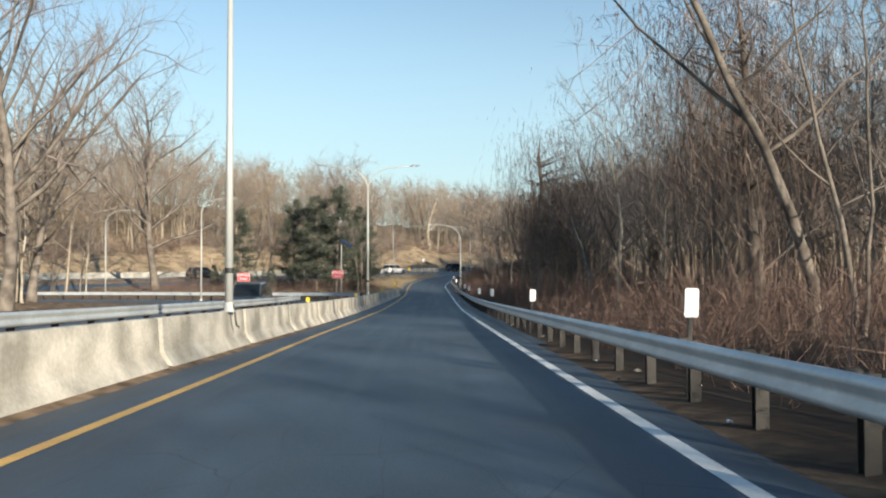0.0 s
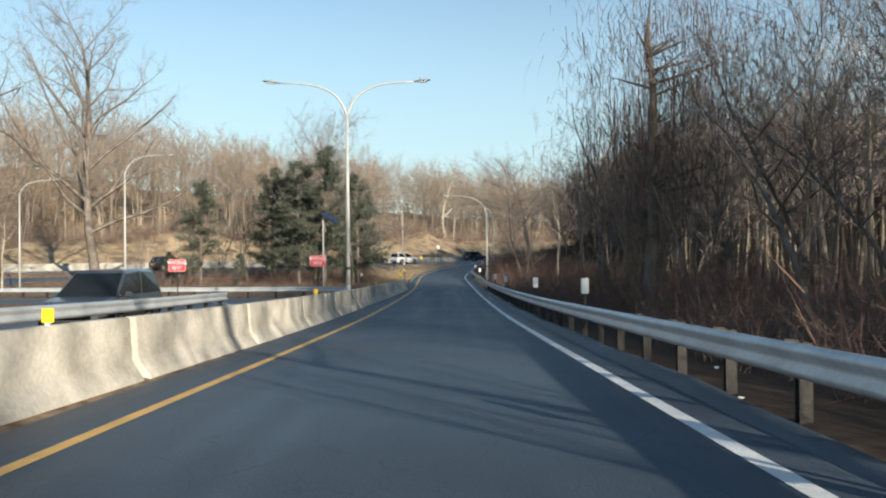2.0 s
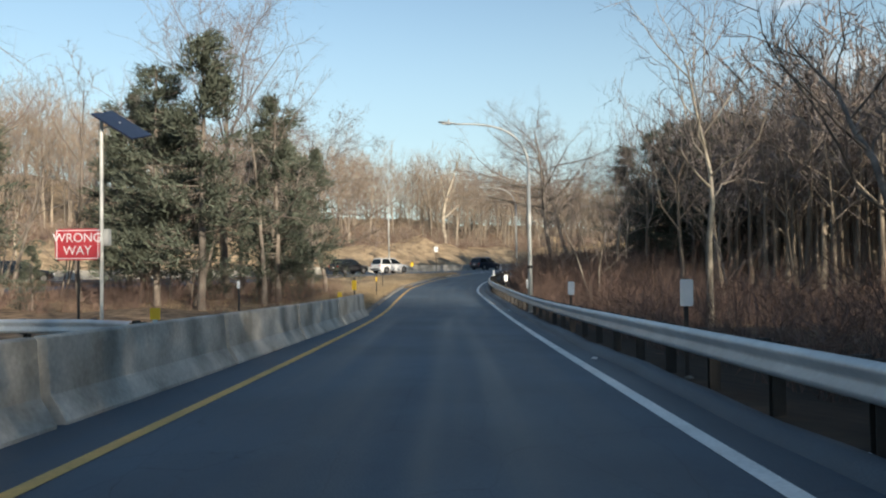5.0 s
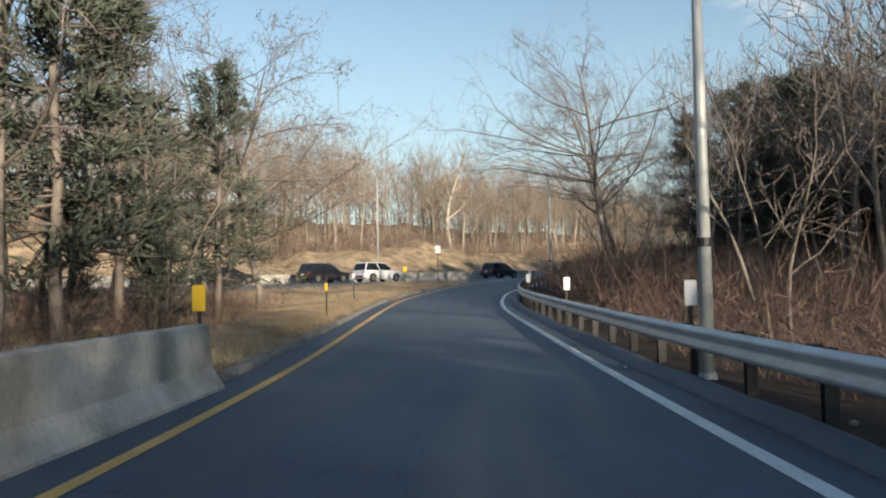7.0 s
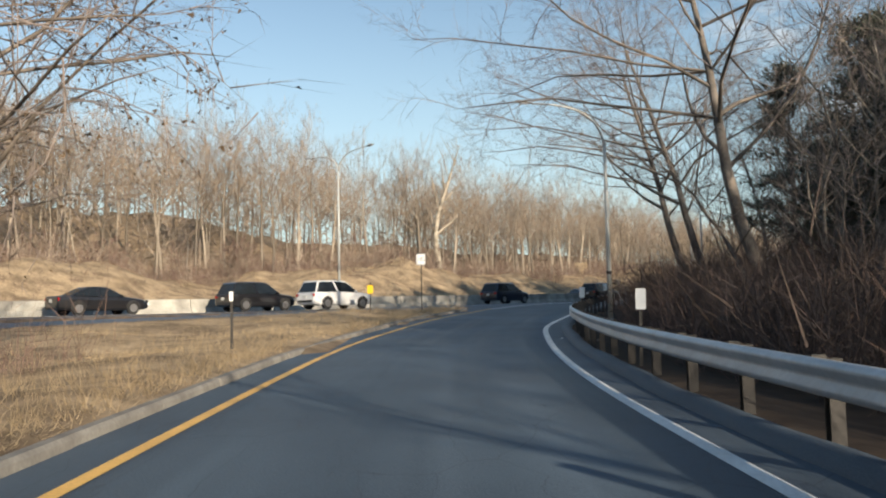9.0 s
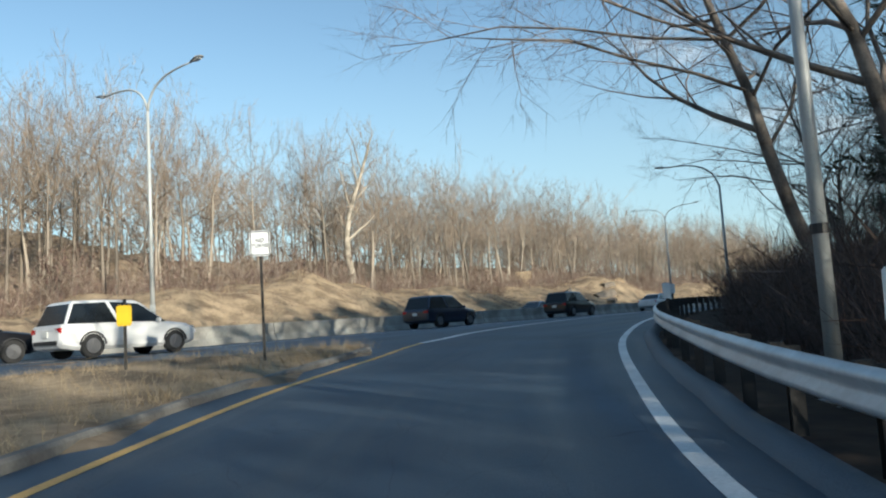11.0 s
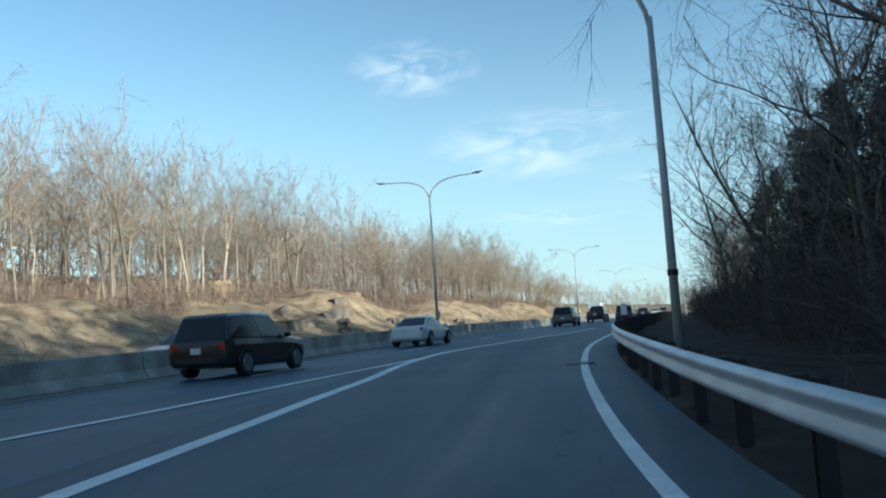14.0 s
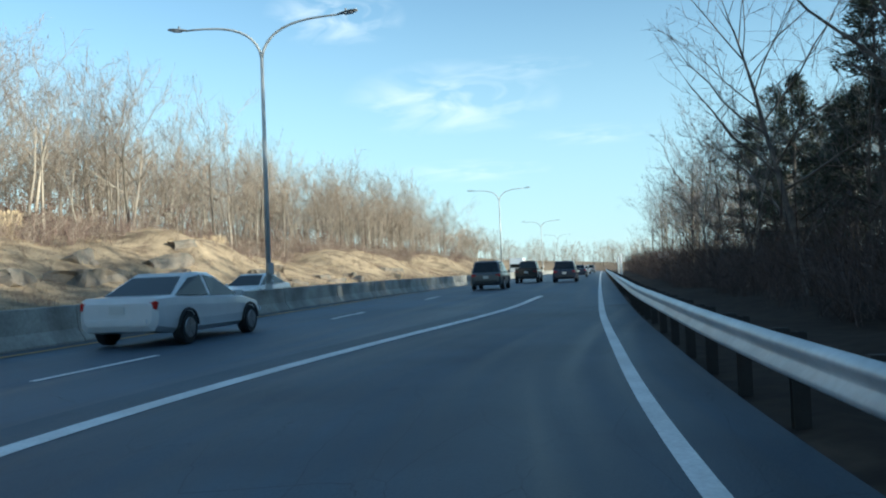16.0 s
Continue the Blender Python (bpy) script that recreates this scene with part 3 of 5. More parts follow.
def build_barriers():
    first = None
    y = -48.0
    line = [(-4.75, -60), (-4.72, 20), (-4.5, 40), (-4.25, 56), (-3.9, 75), (-3.5, 87.6)]
    c = curve(line, 6.0)
    c = c - (c[-1] - np.array([-3.5, 87.6]))
    for a, b in zip(c, c[1:]):
        za, zb = float(road_z(*a)), float(road_z(*b))
        d = b - a
        m = pose(a[0], a[1], za - 0.02, math.degrees(math.atan2(zb - za, float(np.hypot(*d)))), 0, -math.degrees(math.atan2(d[0], d[1])))
        if first is None:
            first = tagged(part("concrete_barrier", barrier_mesh(), M_CONCRETE, None), "weathered pale concrete road barrier piece beside the ramp", "barrier", "ramp barrier pieces")
            first.matrix_basis = m
        else:
            copy_thing(first, m)
    first = None
    for i in range(-26, 60):
        a, b = hw(i * 6.0, -8.3), hw(i * 6.0 + 6, -8.3)
        za, zb = float(road_z(*a)), float(road_z(*b))
        m = pose(a[0], a[1], za - 0.02, math.degrees(math.atan2(zb - za, 6.0)), 0, -math.degrees(HW_A))
        if first is None:
            first = tagged(part("concrete_barrier", barrier_mesh(5.96, 0.86), M_MEDIAN_SHADED, None), "stained grey concrete barrier piece on the highway median, toned down for shade", "barrier", "median barrier pieces")
            first.matrix_basis = m
        else:
            copy_thing(first, m)


build_barriers()

# ---- guardrails ----
W_PROFILE = [(0.0, -0.155), (0.02, -0.15), (0.075, -0.115), (0.08, -0.075), (0.02, -0.02), (0.02, 0.02), (0.08, 0.075), (0.075, 0.115), (0.02, 0.15), (0.0, 0.155)]


def rail_post_mesh(h):
    bm = bmesh.new()
    box(bm, 0.012, 0.10, h + 0.3, (0, 0, h / 2 - 0.15))
    box(bm, 0.13, 0.012, h + 0.3, (0, 0.045, h / 2 - 0.15))
    box(bm, 0.13, 0.012, h + 0.3, (0, -0.045, h / 2 - 0.15))
    return bm


def build_guardrail(line, label, top=0.77, face=-1, step=1.9):
    """A corrugated steel rail on posts along a line; face -1 turns its front to the left of the way."""
    thing = empty("guardrail", Matrix(), label, "guardrail")
    n = max(2, int(np.sum(np.linalg.norm(np.diff(line, axis=0), axis=1)) / step))
    line = resample(line, n + 1)
    nor = normals(line)
    z = road_z(line[:, 0], line[:, 1])
    per = 2
    for i in range(0, n, per):
        j = min(i + per, n)
        v = []
        for k in range(i, j + 1):
            lift = 0.004 if k == j else 0.0
            for dx, dz in W_PROFILE:
                for th in (0.0, 0.006):
                    o = face * (dx + th + lift)
                    v.append((line[k, 0] + nor[k, 0] * o, line[k, 1] + nor[k, 1] * o, z[k] + top - 0.155 + dz))
        m = len(W_PROFILE)
        f = []
        for k in range(j - i):
            for e in range(m - 1):
                a, b = k * 2 * m + 2 * e, (k + 1) * 2 * m + 2 * e
                f.append((a + 1, a + 3, b + 3, b + 1))
                f.append((a, b, b + 2, a + 2))
            a, b = k * 2 * m, (k + 1) * 2 * m
            f.append((a, a + 1, b + 1, b))
            a, b = a + 2 * m - 2, b + 2 * m - 2
            f.append((a, b, b + 1, a + 1))
        mesh_object("rail", v, f, M_STEEL, thing, flat=False)
    post = block = None
    for k in range(n + 1):
        turn = -math.degrees(math.atan2(-nor[k, 1], nor[k, 0])) 
        m = pose(line[k, 0] - nor[k, 0] * face * 0.20, line[k, 1] - nor[k, 1] * face * 0.20, z[k] - 0.1, 0, 0, turn)
        mb = pose(line[k, 0] - nor[k, 0] * face * 0.07, line[k, 1] - nor[k, 1] * face * 0.07, z[k] + top - 0.155, 0, 0, turn)
        if post is None:
            post = part("post", rail_post_mesh(top + 0.08), M_POST, thing)
            block = part("blockout", box(bmesh.new(), 0.14, 0.09, 0.34, bevel=0.01), M_POST, thing)
            post.matrix_basis, block.matrix_basis = m, mb
        else:
            share("post", post.data, thing, m)
            share("blockout", block.data, thing, mb)
    return thing


RAIL_TO = int(np.argmin(np.abs(WHITE_LINE[:, 1] - 262)))
build_guardrail(RAIL_LINE[40:RAIL_TO], "galvanised steel corrugated guardrail on posts beside the ramp")
build_guardrail(curve([(-8.3, -60), (-8.3, 20), (-8.1, 40), (-8.3, 50.5)]), "galvanised steel guardrail beyond the concrete barrier", 0.95, 1)
build_guardrail(curve(BEND_RAIL), "galvanised steel guardrail along the bend of the side ramp", 0.73, -1)

# ---- trees ----


class Sticks:
    """Gathers tapered round sticks as plain triangles."""

    def __init__(self):
        self.v, self.f, self.n = [], [], 0

    def add(self, pts, radii, sides=3):
        pts = np.asarray(pts, float)
        k = len(pts)
        t = np.gradient(pts, axis=0)
        t /= np.linalg.norm(t, axis=1)[:, None] + 1e-9
        ref = np.array([0.0, 0, 1]) if abs(t[0, 2]) < 0.9 else np.array([1.0, 0, 0])
        a = np.cross(t, ref)
        a /= np.linalg.norm(a, axis=1)[:, None] + 1e-9
        b = np.cross(t, a)
        ang = np.arange(sides) * 2 * np.pi / sides
        ring = pts[:-1, None] + (a[:-1, None] * np.cos(ang)[None, :, None] + b[:-1, None] * np.sin(ang)[None, :, None]) * np.asarray(radii)[:-1, None, None]
        self.v.append(ring.reshape(-1, 3))
        self.v.append(pts[-1:])
        f = []
        for i in range(k - 2):
            for j in range(sides):
                p, q = i * sides + j, i * sides + (j + 1) % sides
                f.append((p, q, q + sides))
                f.append((p, q + sides, p + sides))
        tip = (k - 1) * sides
        for j in range(sides):
            f.append(((k - 2) * sides + j, (k - 2) * sides + (j + 1) % sides, tip))
        self.f.append(np.array(f) + self.n)
        self.n += tip + 1

    def blade(self, p, a, b):
        self.v.append(np.array([p - a, p + a, p + b]))
        self.f.append(np.array([[0, 1, 2]]) + self.n)
        self.n += 3

    def sliver(self, p, q, w):
        d = q - p
        s = np.array([d[1] + 0.01, -d[0], 0.3 * d[0]])
        s *= w / (abs(s[0]) + abs(s[1]) + abs(s[2]) + 1e-9)
        self.v.append(np.array([p - s, p + s, q]))
        self.f.append(np.array([[0, 1, 2]]) + self.n)
        self.n += 3

    def arrays(self):
        return np.concatenate(self.v), np.concatenate(self.f)


def unit(v):
    return v / (np.linalg.norm(v) + 1e-9)


def grow_tree(seed, height=16.0, spread=0.55, limbs=12, sub=7, twigs=5, tips=2, first=0.3, girth=0.145, lean=(0, 0), crook=0.10, stems=1, leaves=0, droop=0.0, heavy=1.3, coarse=False, lift=0.0, boughs=(), fan=False):
    """A bare broadleaf tree: trunk and limbs in one gathering, branches and twigs in another."""
    r = np.random.default_rng(seed)
    wood, fine, leaf = Sticks(), Sticks(), Sticks()

    def run(p, d, length, rad, k, bend, up):
        pts, q = [p], unit(d)
        for i in range(k):
            q = unit(q + r.normal(0, bend, 3) + np.array([0, 0, up]))
            pts.append(pts[-1] + q * length / k)
        return np.array(pts), np.linspace(rad, rad * 0.25, k + 1)

    for st in range(stems):
        d0 = np.array([lean[0], lean[1], 1.0]) + (r.normal(0, 0.22, 3) * [1, 1, 0] if stems > 1 else 0)
        g = girth * (1 if stems == 1 else r.uniform(0.6, 0.95))
        h = height * (1 if st == 0 else r.uniform(0.75, 1))
        base = np.array([0, 0, -0.3]) + (r.normal(0, 0.25, 3) * [1, 1, 0] if stems > 1 else 0)
        tp, tr = run(base, d0, h * (0.7 if fan else 1.0), g, 9, crook, 0.05)
        tr = g * (1 - 0.88 * np.linspace(0, 1, 10) ** 1.1)
        tr[0] *= 1.35
        wood.add(tp[::2] if coarse else tp, tr[::2] if coarse else tr, 4 if coarse else 7)
        for i in range(limbs + len(boughs)):
            u = first + (0.97 - first) * ((i + r.uniform(0, 0.9)) / limbs)
            x = u * 9
            a = min(int(x), 8)
            p = tp[a] + (tp[a + 1] - tp[a]) * (x - a)
            az = i * 2.4 + r.uniform(-0.6, 0.6)
            rise = r.uniform(0.35, 1.0) + 0.5 * u + lift
            d = np.array([math.cos(az), math.sin(az), rise * (1 - droop)])
            ln = h * spread * (1.12 - 0.72 * u) * r.uniform(0.65, 1.1)
            if fan:
                d[2] = r.uniform(0.45, 0.8) + 1.5 * max(u - first, 0) ** 1.2
                ln = h * spread * r.uniform(0.72, 1.0) * (0.8 + 0.2 * u)
            if i >= limbs:
                az, u, ln = boughs[i - limbs]
                a = min(int(u * 9), 8)
                p, d = tp[a], np.array([math.cos(radians(az)), math.sin(radians(az)), 0.15])
            lp, lr = run(p, d, ln, max(0.02, tr[a] * r.uniform(0.38, 0.6)), 5, 0.16, 0.07 * (1 - 2 * droop))
            wood.add(lp[[0, 2, 5]] if coarse else lp, lr[[0, 2, 5]] if coarse else lr, 3 if coarse else 4)
            for j in range(sub):
                w = 0.22 + 0.75 * (j + r.uniform(0, 0.9)) / sub
                b = min(int(w * 5), 4)
                q = lp[b] + (lp[b + 1] - lp[b]) * (w * 5 - b)
                along = unit(lp[b + 1] - lp[b])
                d = unit(along + r.normal(0, 0.75, 3) + [0, 0, 0.18])
                bl = ln * r.uniform(0.3, 0.55) * (1.1 - 0.5 * w)
                bl = min(bl, 2.0) if i >= limbs else bl
                bp, br = run(q, d, bl, max(0.010 * heavy, lr[b] * 0.5), 3, 0.2, 0.05 - 0.1 * droop)
                fine.add(bp[[0, 3]] if coarse else bp, np.maximum(br[[0, 3]] if coarse else br, 0.004), 3)
                for k in range(twigs):
                    e = 0.15 + 0.85 * (k + r.uniform(0, 0.9)) / twigs
                    c = min(int(e * 3), 2)
                    s = bp[c] + (bp[c + 1] - bp[c]) * (e * 3 - c)
                    d = unit(unit(bp[c + 1] - bp[c]) + r.normal(0, 0.65, 3) + [0, 0, 0.15 - 0.4 * droop])
                    tl = bl * r.uniform(0.3, 0.6)
                    mid = s + d * tl * 0.5
                    end = mid + unit(d + r.normal(0, 0.3, 3)) * tl * 0.5
                    fine.add([s, end], [0.0085 * heavy, 0], 3) if not coarse else fine.sliver(s, end, 0.010 * heavy)
                    for m in range(tips):
                        o = s + (end - s) * r.uniform(0.2, 1)
                        dd = unit(d + r.normal(0, 0.7, 3) - [0, 0, 0.3 * droop])
                        fine.sliver(o, o + dd * tl * r.uniform(0.4, 0.8), 0.0065 * heavy)
                    for m in range(leaves):
                        o = s + (end - s) * r.uniform(0.2, 1) + r.normal(0, 0.08, 3)
                        x = unit(r.normal(0, 1, 3))
                        y = unit(np.cross(x, r.normal(0, 1, 3)))
                        leaf.blade(o, x * 0.03, y * 0.09)
    return wood.arrays(), fine.arrays(), (leaf.arrays() if leaves else None)


def grow_pine(seed, height=11.0, width=3.0, rows=14, first=0.12, needles=24):
    r = np.random.default_rng(seed)
    wood, leaf = Sticks(), Sticks()
    k = 7
    tp = np.column_stack([np.cumsum(r.normal(0, 0.05, k)), np.cumsum(r.normal(0, 0.05, k)), np.linspace(-0.3, height, k)])
    wood.add(tp, np.linspace(0.17, 0.02, k), 6)
    for i in range(rows):
        u = first + (0.98 - first) * i / rows
        for j in range(5):
            az = r.uniform(0, 6.28)
            z = height * (u + r.uniform(-0.03, 0.03))
            ln = width * (1.05 - u) ** 0.8 * r.uniform(0.55, 1.15) + 0.2
            d = np.array([math.cos(az), math.sin(az), r.uniform(-0.12, 0.25)])
            p = np.array([0, 0, z])
            end = p + d * ln
            wood.add([p, p + d * ln * 0.5 - [0, 0, 0.1], end], [0.035, 0.02, 0], 3)
            for m in range(needles):
                c = p + (end - p) * r.uniform(0.25, 1.02) + r.normal(0, 0.13, 3)
                x = unit(r.normal(0, 1, 3) * [1, 1, 0.5])
                y = unit(d + r.normal(0, 0.6, 3) + [0, 0, 0.25])
                leaf.blade(c, x * 0.042, y * r.uniform(0.28, 0.5))
    return wood.arrays(), leaf.arrays()


def grow_vine(seed, height=9.0, wide=2.8):
    """A trunk lost in a hanging tangle of vines."""
    r = np.random.default_rng(seed)
    wood, tangle = Sticks(), Sticks()
    k = 8
    tp = np.column_stack([np.cumsum(r.normal(0, 0.12, k)), np.cumsum(r.normal(0, 0.12, k)), np.linspace(-0.3, height, k)])
    wood.add(tp, np.linspace(0.2, 0.06, k), 7)
    clumps = [(r.normal(0, wide * 0.45, 2), height * r.uniform(0.4, 0.98), wide * r.uniform(0.3, 0.62)) for i in range(22)]
    for c, z, rad in clumps:
        wood.add([tp[4] * [1, 1, 0] + [0, 0, z - 0.6], np.array([c[0], c[1], z])], [0.05, 0.02], 4)
        for i in range(330):
            p = np.array([c[0], c[1], z]) + r.normal(0, 1, 3) * rad * np.array([0.6, 0.6, 0.75])
            d = r.normal(0, 0.55, 3) + [0, 0, -0.7]
            tangle.sliver(p, p + d * r.uniform(0.25, 0.75), 0.014)
    for i in range(260):
        a, q = r.uniform(0, 6.28), wide * r.uniform(0.1, 0.75)
        p = np.array([math.cos(a) * q, math.sin(a) * q, height * r.uniform(0.35, 0.8)])
        tangle.sliver(p, p + np.array([r.normal(0, 0.25), r.normal(0, 0.25), -r.uniform(1.0, 3.2)]), 0.016)
    return wood.arrays(), tangle.arrays()


def tree_thing(kind, arrays, bark, twig, label, foliage=None):
    """A standing tree at the origin, with its trunk and its crown."""
    t = empty("tree", Matrix(), label, "tree")
    mesh_object("trunk", *arrays[0], bark, t, flat=False)
    if arrays[1] is not None:
        mesh_object("crown", *arrays[1], twig, t)
    if len(arrays) > 2 and arrays[2] is not None:
        mesh_object("foliage", *arrays[2], foliage, t)
    return t


def at_ground(x, y, turn=0.0, size=1.0, sink=0.05):
    return pose(x, y, float(ground_z(x, y)) - sink, 0, 0, turn) @ Matrix.Diagonal((size, size, size, 1))


BARE = "leafless grey-brown broadleaf tree at the edge of the woods"
KINDS = []
for i, (bark, args) in enumerate([
        (M_BARK, dict(seed=1, height=17, spread=0.4, limbs=14, first=0.34, lean=(-0.06, 0.02), fan=True)),
        (M_BARK, dict(seed=2, height=15, spread=0.44, limbs=11, first=0.28, lean=(-0.16, 0.0), crook=0.11)),
        (M_BARK_PALE, dict(seed=3, height=18, spread=0.34, limbs=12, first=0.42, crook=0.07)),
        (M_BARK, dict(seed=4, height=14, spread=0.45, limbs=7, first=0.3, stems=3, girth=0.13)),
        (M_BARK_PALE, dict(seed=5, height=16.5, spread=0.36, limbs=12, first=0.42, lean=(0.07, 0.05), fan=True)),
        (M_BARK, dict(seed=6, height=11, spread=0.5, limbs=11, first=0.18, girth=0.11, crook=0.16)),
        (M_BARK, dict(seed=7, height=19, spread=0.36, limbs=13, first=0.45, girth=0.19, fan=True)),
        (M_BARK, dict(seed=8, height=9, spread=0.55, limbs=6, first=0.15, stems=4, girth=0.07, crook=0.16))]):
    KINDS.append(tree_thing("bare", grow_tree(**args), bark, M_TWIG, BARE))
OAK = tree_thing("oak", grow_tree(21, 12.5, 0.72, 14, 8, 7, 3, first=0.2, girth=0.17, crook=0.12, leaves=2, droop=0.6), M_BARK, M_TWIG, "crooked oak with a few dead brown leaves", M_LEAF)
BIG = tree_thing("big", grow_tree(22, 23, 0.6, 26, 9, 8, 3, first=0.2, girth=0.42, crook=0.07, stems=1, heavy=1.8, lift=0.35), M_BARK, M_TWIG, "large spreading leafless tree with a thick trunk")
OVER = tree_thing("over", grow_tree(23, 14, 0.72, 15, 10, 9, 5, heavy=0.8, first=0.3, girth=0.2, lean=(-0.12, 0.0), crook=0.10, droop=0.45, boughs=((178, 0.56, 10.0), (162, 0.64, 9.5), (198, 0.48, 8.0))), M_BARK, M_TWIG, "leaning leafless tree whose long boughs hang over the ramp")
VINE = tree_thing("vine", grow_vine(24), M_BARK, M_VINE, "dead tree wrapped in a thick tangle of brown vines")
SNAG = tree_thing("snag", grow_tree(25, 20, 0.4, 15, 5, 4, 2, first=0.3, girth=0.46, crook=0.12), M_BARK_PALE, M_TWIG_TAN, "tall pale half-dead tree with broken crooked boughs on the bank")
ROUND = tree_thing("round", grow_tree(26, 17.5, 0.44, 22, 9, 8, 3, first=0.36, girth=0.26, crook=0.05, heavy=1.4, fan=True), M_BARK, M_TWIG, "tall leafless tree with a round fan-shaped crown")
PINE = tree_thing("pine", grow_pine(31, 11, 3.4, 18, 0.16, 88), M_BARK, M_NEEDLE, "dark green pine with drooping branches")
CEDAR = tree_thing("cedar", grow_pine(32, 8.5, 2.3, 17, 0.05, 66), M_BARK, M_NEEDLE, "dark evergreen cedar among bare trees")
USED = set()


def plant(kind, x, y, turn=0.0, size=1.0):
    m = at_ground(x, y, turn, size)
    if kind.name in USED:
        return copy_thing(kind, m)
    USED.add(kind.name)
    kind.matrix_basis = m
    return kind


rnd = random.Random(5)


def plant_right():
    """The woods beside the ramp's guardrail, with unseen pines added for their shade."""
    y = -6.0
    i = 0
    while y < 222:
        gap = 6.0 if y < 32 else 4.2 if y < 112 else (5.0 if y < 150 else 6.5)
        for d in (gap + rnd.uniform(-0.6, 1.6), gap + rnd.uniform(4.5, 8.5)):
            if 70 < y < 125 and rnd.random() < (0.85 if d > 8 else 0.3):
                continue
            if d > 8 and -7 < (5 + d + 2.6) * math.cos(_a) + (y - 35) * math.sin(_a) < 9:
                continue
            lit = (d + 3.2 - 9) * math.cos(_a) + (y - 90) * math.sin(_a)
            if d > 11.8 and -6 < lit < 6:
                continue
            if 126 < y < 150 and d < 7:
                continue
            if y < 100 and -2.2 < (d + 10.2) * math.cos(_a) + (y - 107) * math.sin(_a) < 6.0 and rnd.random() < 0.8:
                continue
            k = rnd.choice([0, 1, 2, 3, 4, 5, 5, 6, 7, 3])
            yy = y + rnd.uniform(-1.2, 1.2)
            j = int(np.argmin(np.abs(WHITE_LINE[:, 1] - yy)))
            nx, ny = normals(WHITE_LINE)[j]
            x0, y0 = WHITE_LINE[j] + np.array([nx, ny]) * (d + 0.95)
            if y > 150 and i % 2 == 0:
                plant(PINE, x0 + 3, y0, rnd.uniform(0, 360), rnd.uniform(0.8, 1.15))
            else:
                plant(KINDS[k], x0, y0, rnd.uniform(-50, 50), rnd.uniform(0.8, 1.12) * (0.68 if y < 18 else 1.0))
            i += 1
        y += rnd.uniform(3.2, 4.8) if y < 150 else rnd.uniform(3.2, 5.0)
    # pines out of view inside the bend, added to shade the highway
    for x, yy in ((27.5, 143), (31, 148), (34, 144), (37, 149), (39, 142)):
        plant(PINE, x, yy, rnd.uniform(0, 360), rnd.uniform(1.25, 1.5))
    for yy, d in ((166, 11.5), (176, 12.5), (184, 11), (193, 12.5), (200, 13), (208, 11.5), (218, 12)):
        j = int(np.argmin(np.abs(WHITE_LINE[:, 1] - yy)))
        x, yy = WHITE_LINE[j] + normals(WHITE_LINE)[j] * d
        plant(PINE, x, yy, rnd.uniform(0, 360), rnd.uniform(0.95, 1.25))
    # six more unseen pines, placed so that their shade reaches the bank
    for x, yy, turn, k in ((22, 138, 10, 1.3), (25, 141, 80, 1.4), (20.5, 143.5, 150, 1.2), (28, 137, 220, 1.4), (24, 132, 300, 1.3), (31, 139, 40, 1.45)):
        plant(PINE, x, yy, turn, k)
    plant(VINE, 10.4, 25.5, 20, 1.25)
    plant(VINE, 9.2, 57.0, 250, 0.8)
    plant(VINE, 6.7, 47.0, 140, 0.95)
    plant(OVER, 13.4, 140.5, 0, 1.15)
    plant(OVER, 12.6, 135.0, 20, 0.95)
    plant(OVER, 9.0, 120.0, -30, 0.95)
    plant(OVER, 26.0, 158.5, -20, 0.85)
    plant(KINDS[6], 11.2, 121.0, 90, 0.85)
    for yy, d, k in ((170, 7.5, 0), (177, 6.5, 6), (184, 7.5, 4), (191, 6.5, 0), (199, 7.0, 6), (208, 6.5, 4), (217, 7.0, 0)):
        j = int(np.argmin(np.abs(WHITE_LINE[:, 1] - yy)))
        x, yy = WHITE_LINE[j] + normals(WHITE_LINE)[j] * d
        plant(KINDS[k], x, yy, rnd.uniform(0, 360), rnd.uniform(0.85, 1.0))
    for x, yy, s in ((10.5, 62, 0.55), (11.5, 66, 0.6), (9.6, 70, 0.5), (13, 58, 0.6), (12.5, 76, 0.6)):
        plant(CEDAR, x, yy, rnd.uniform(0, 360), s)


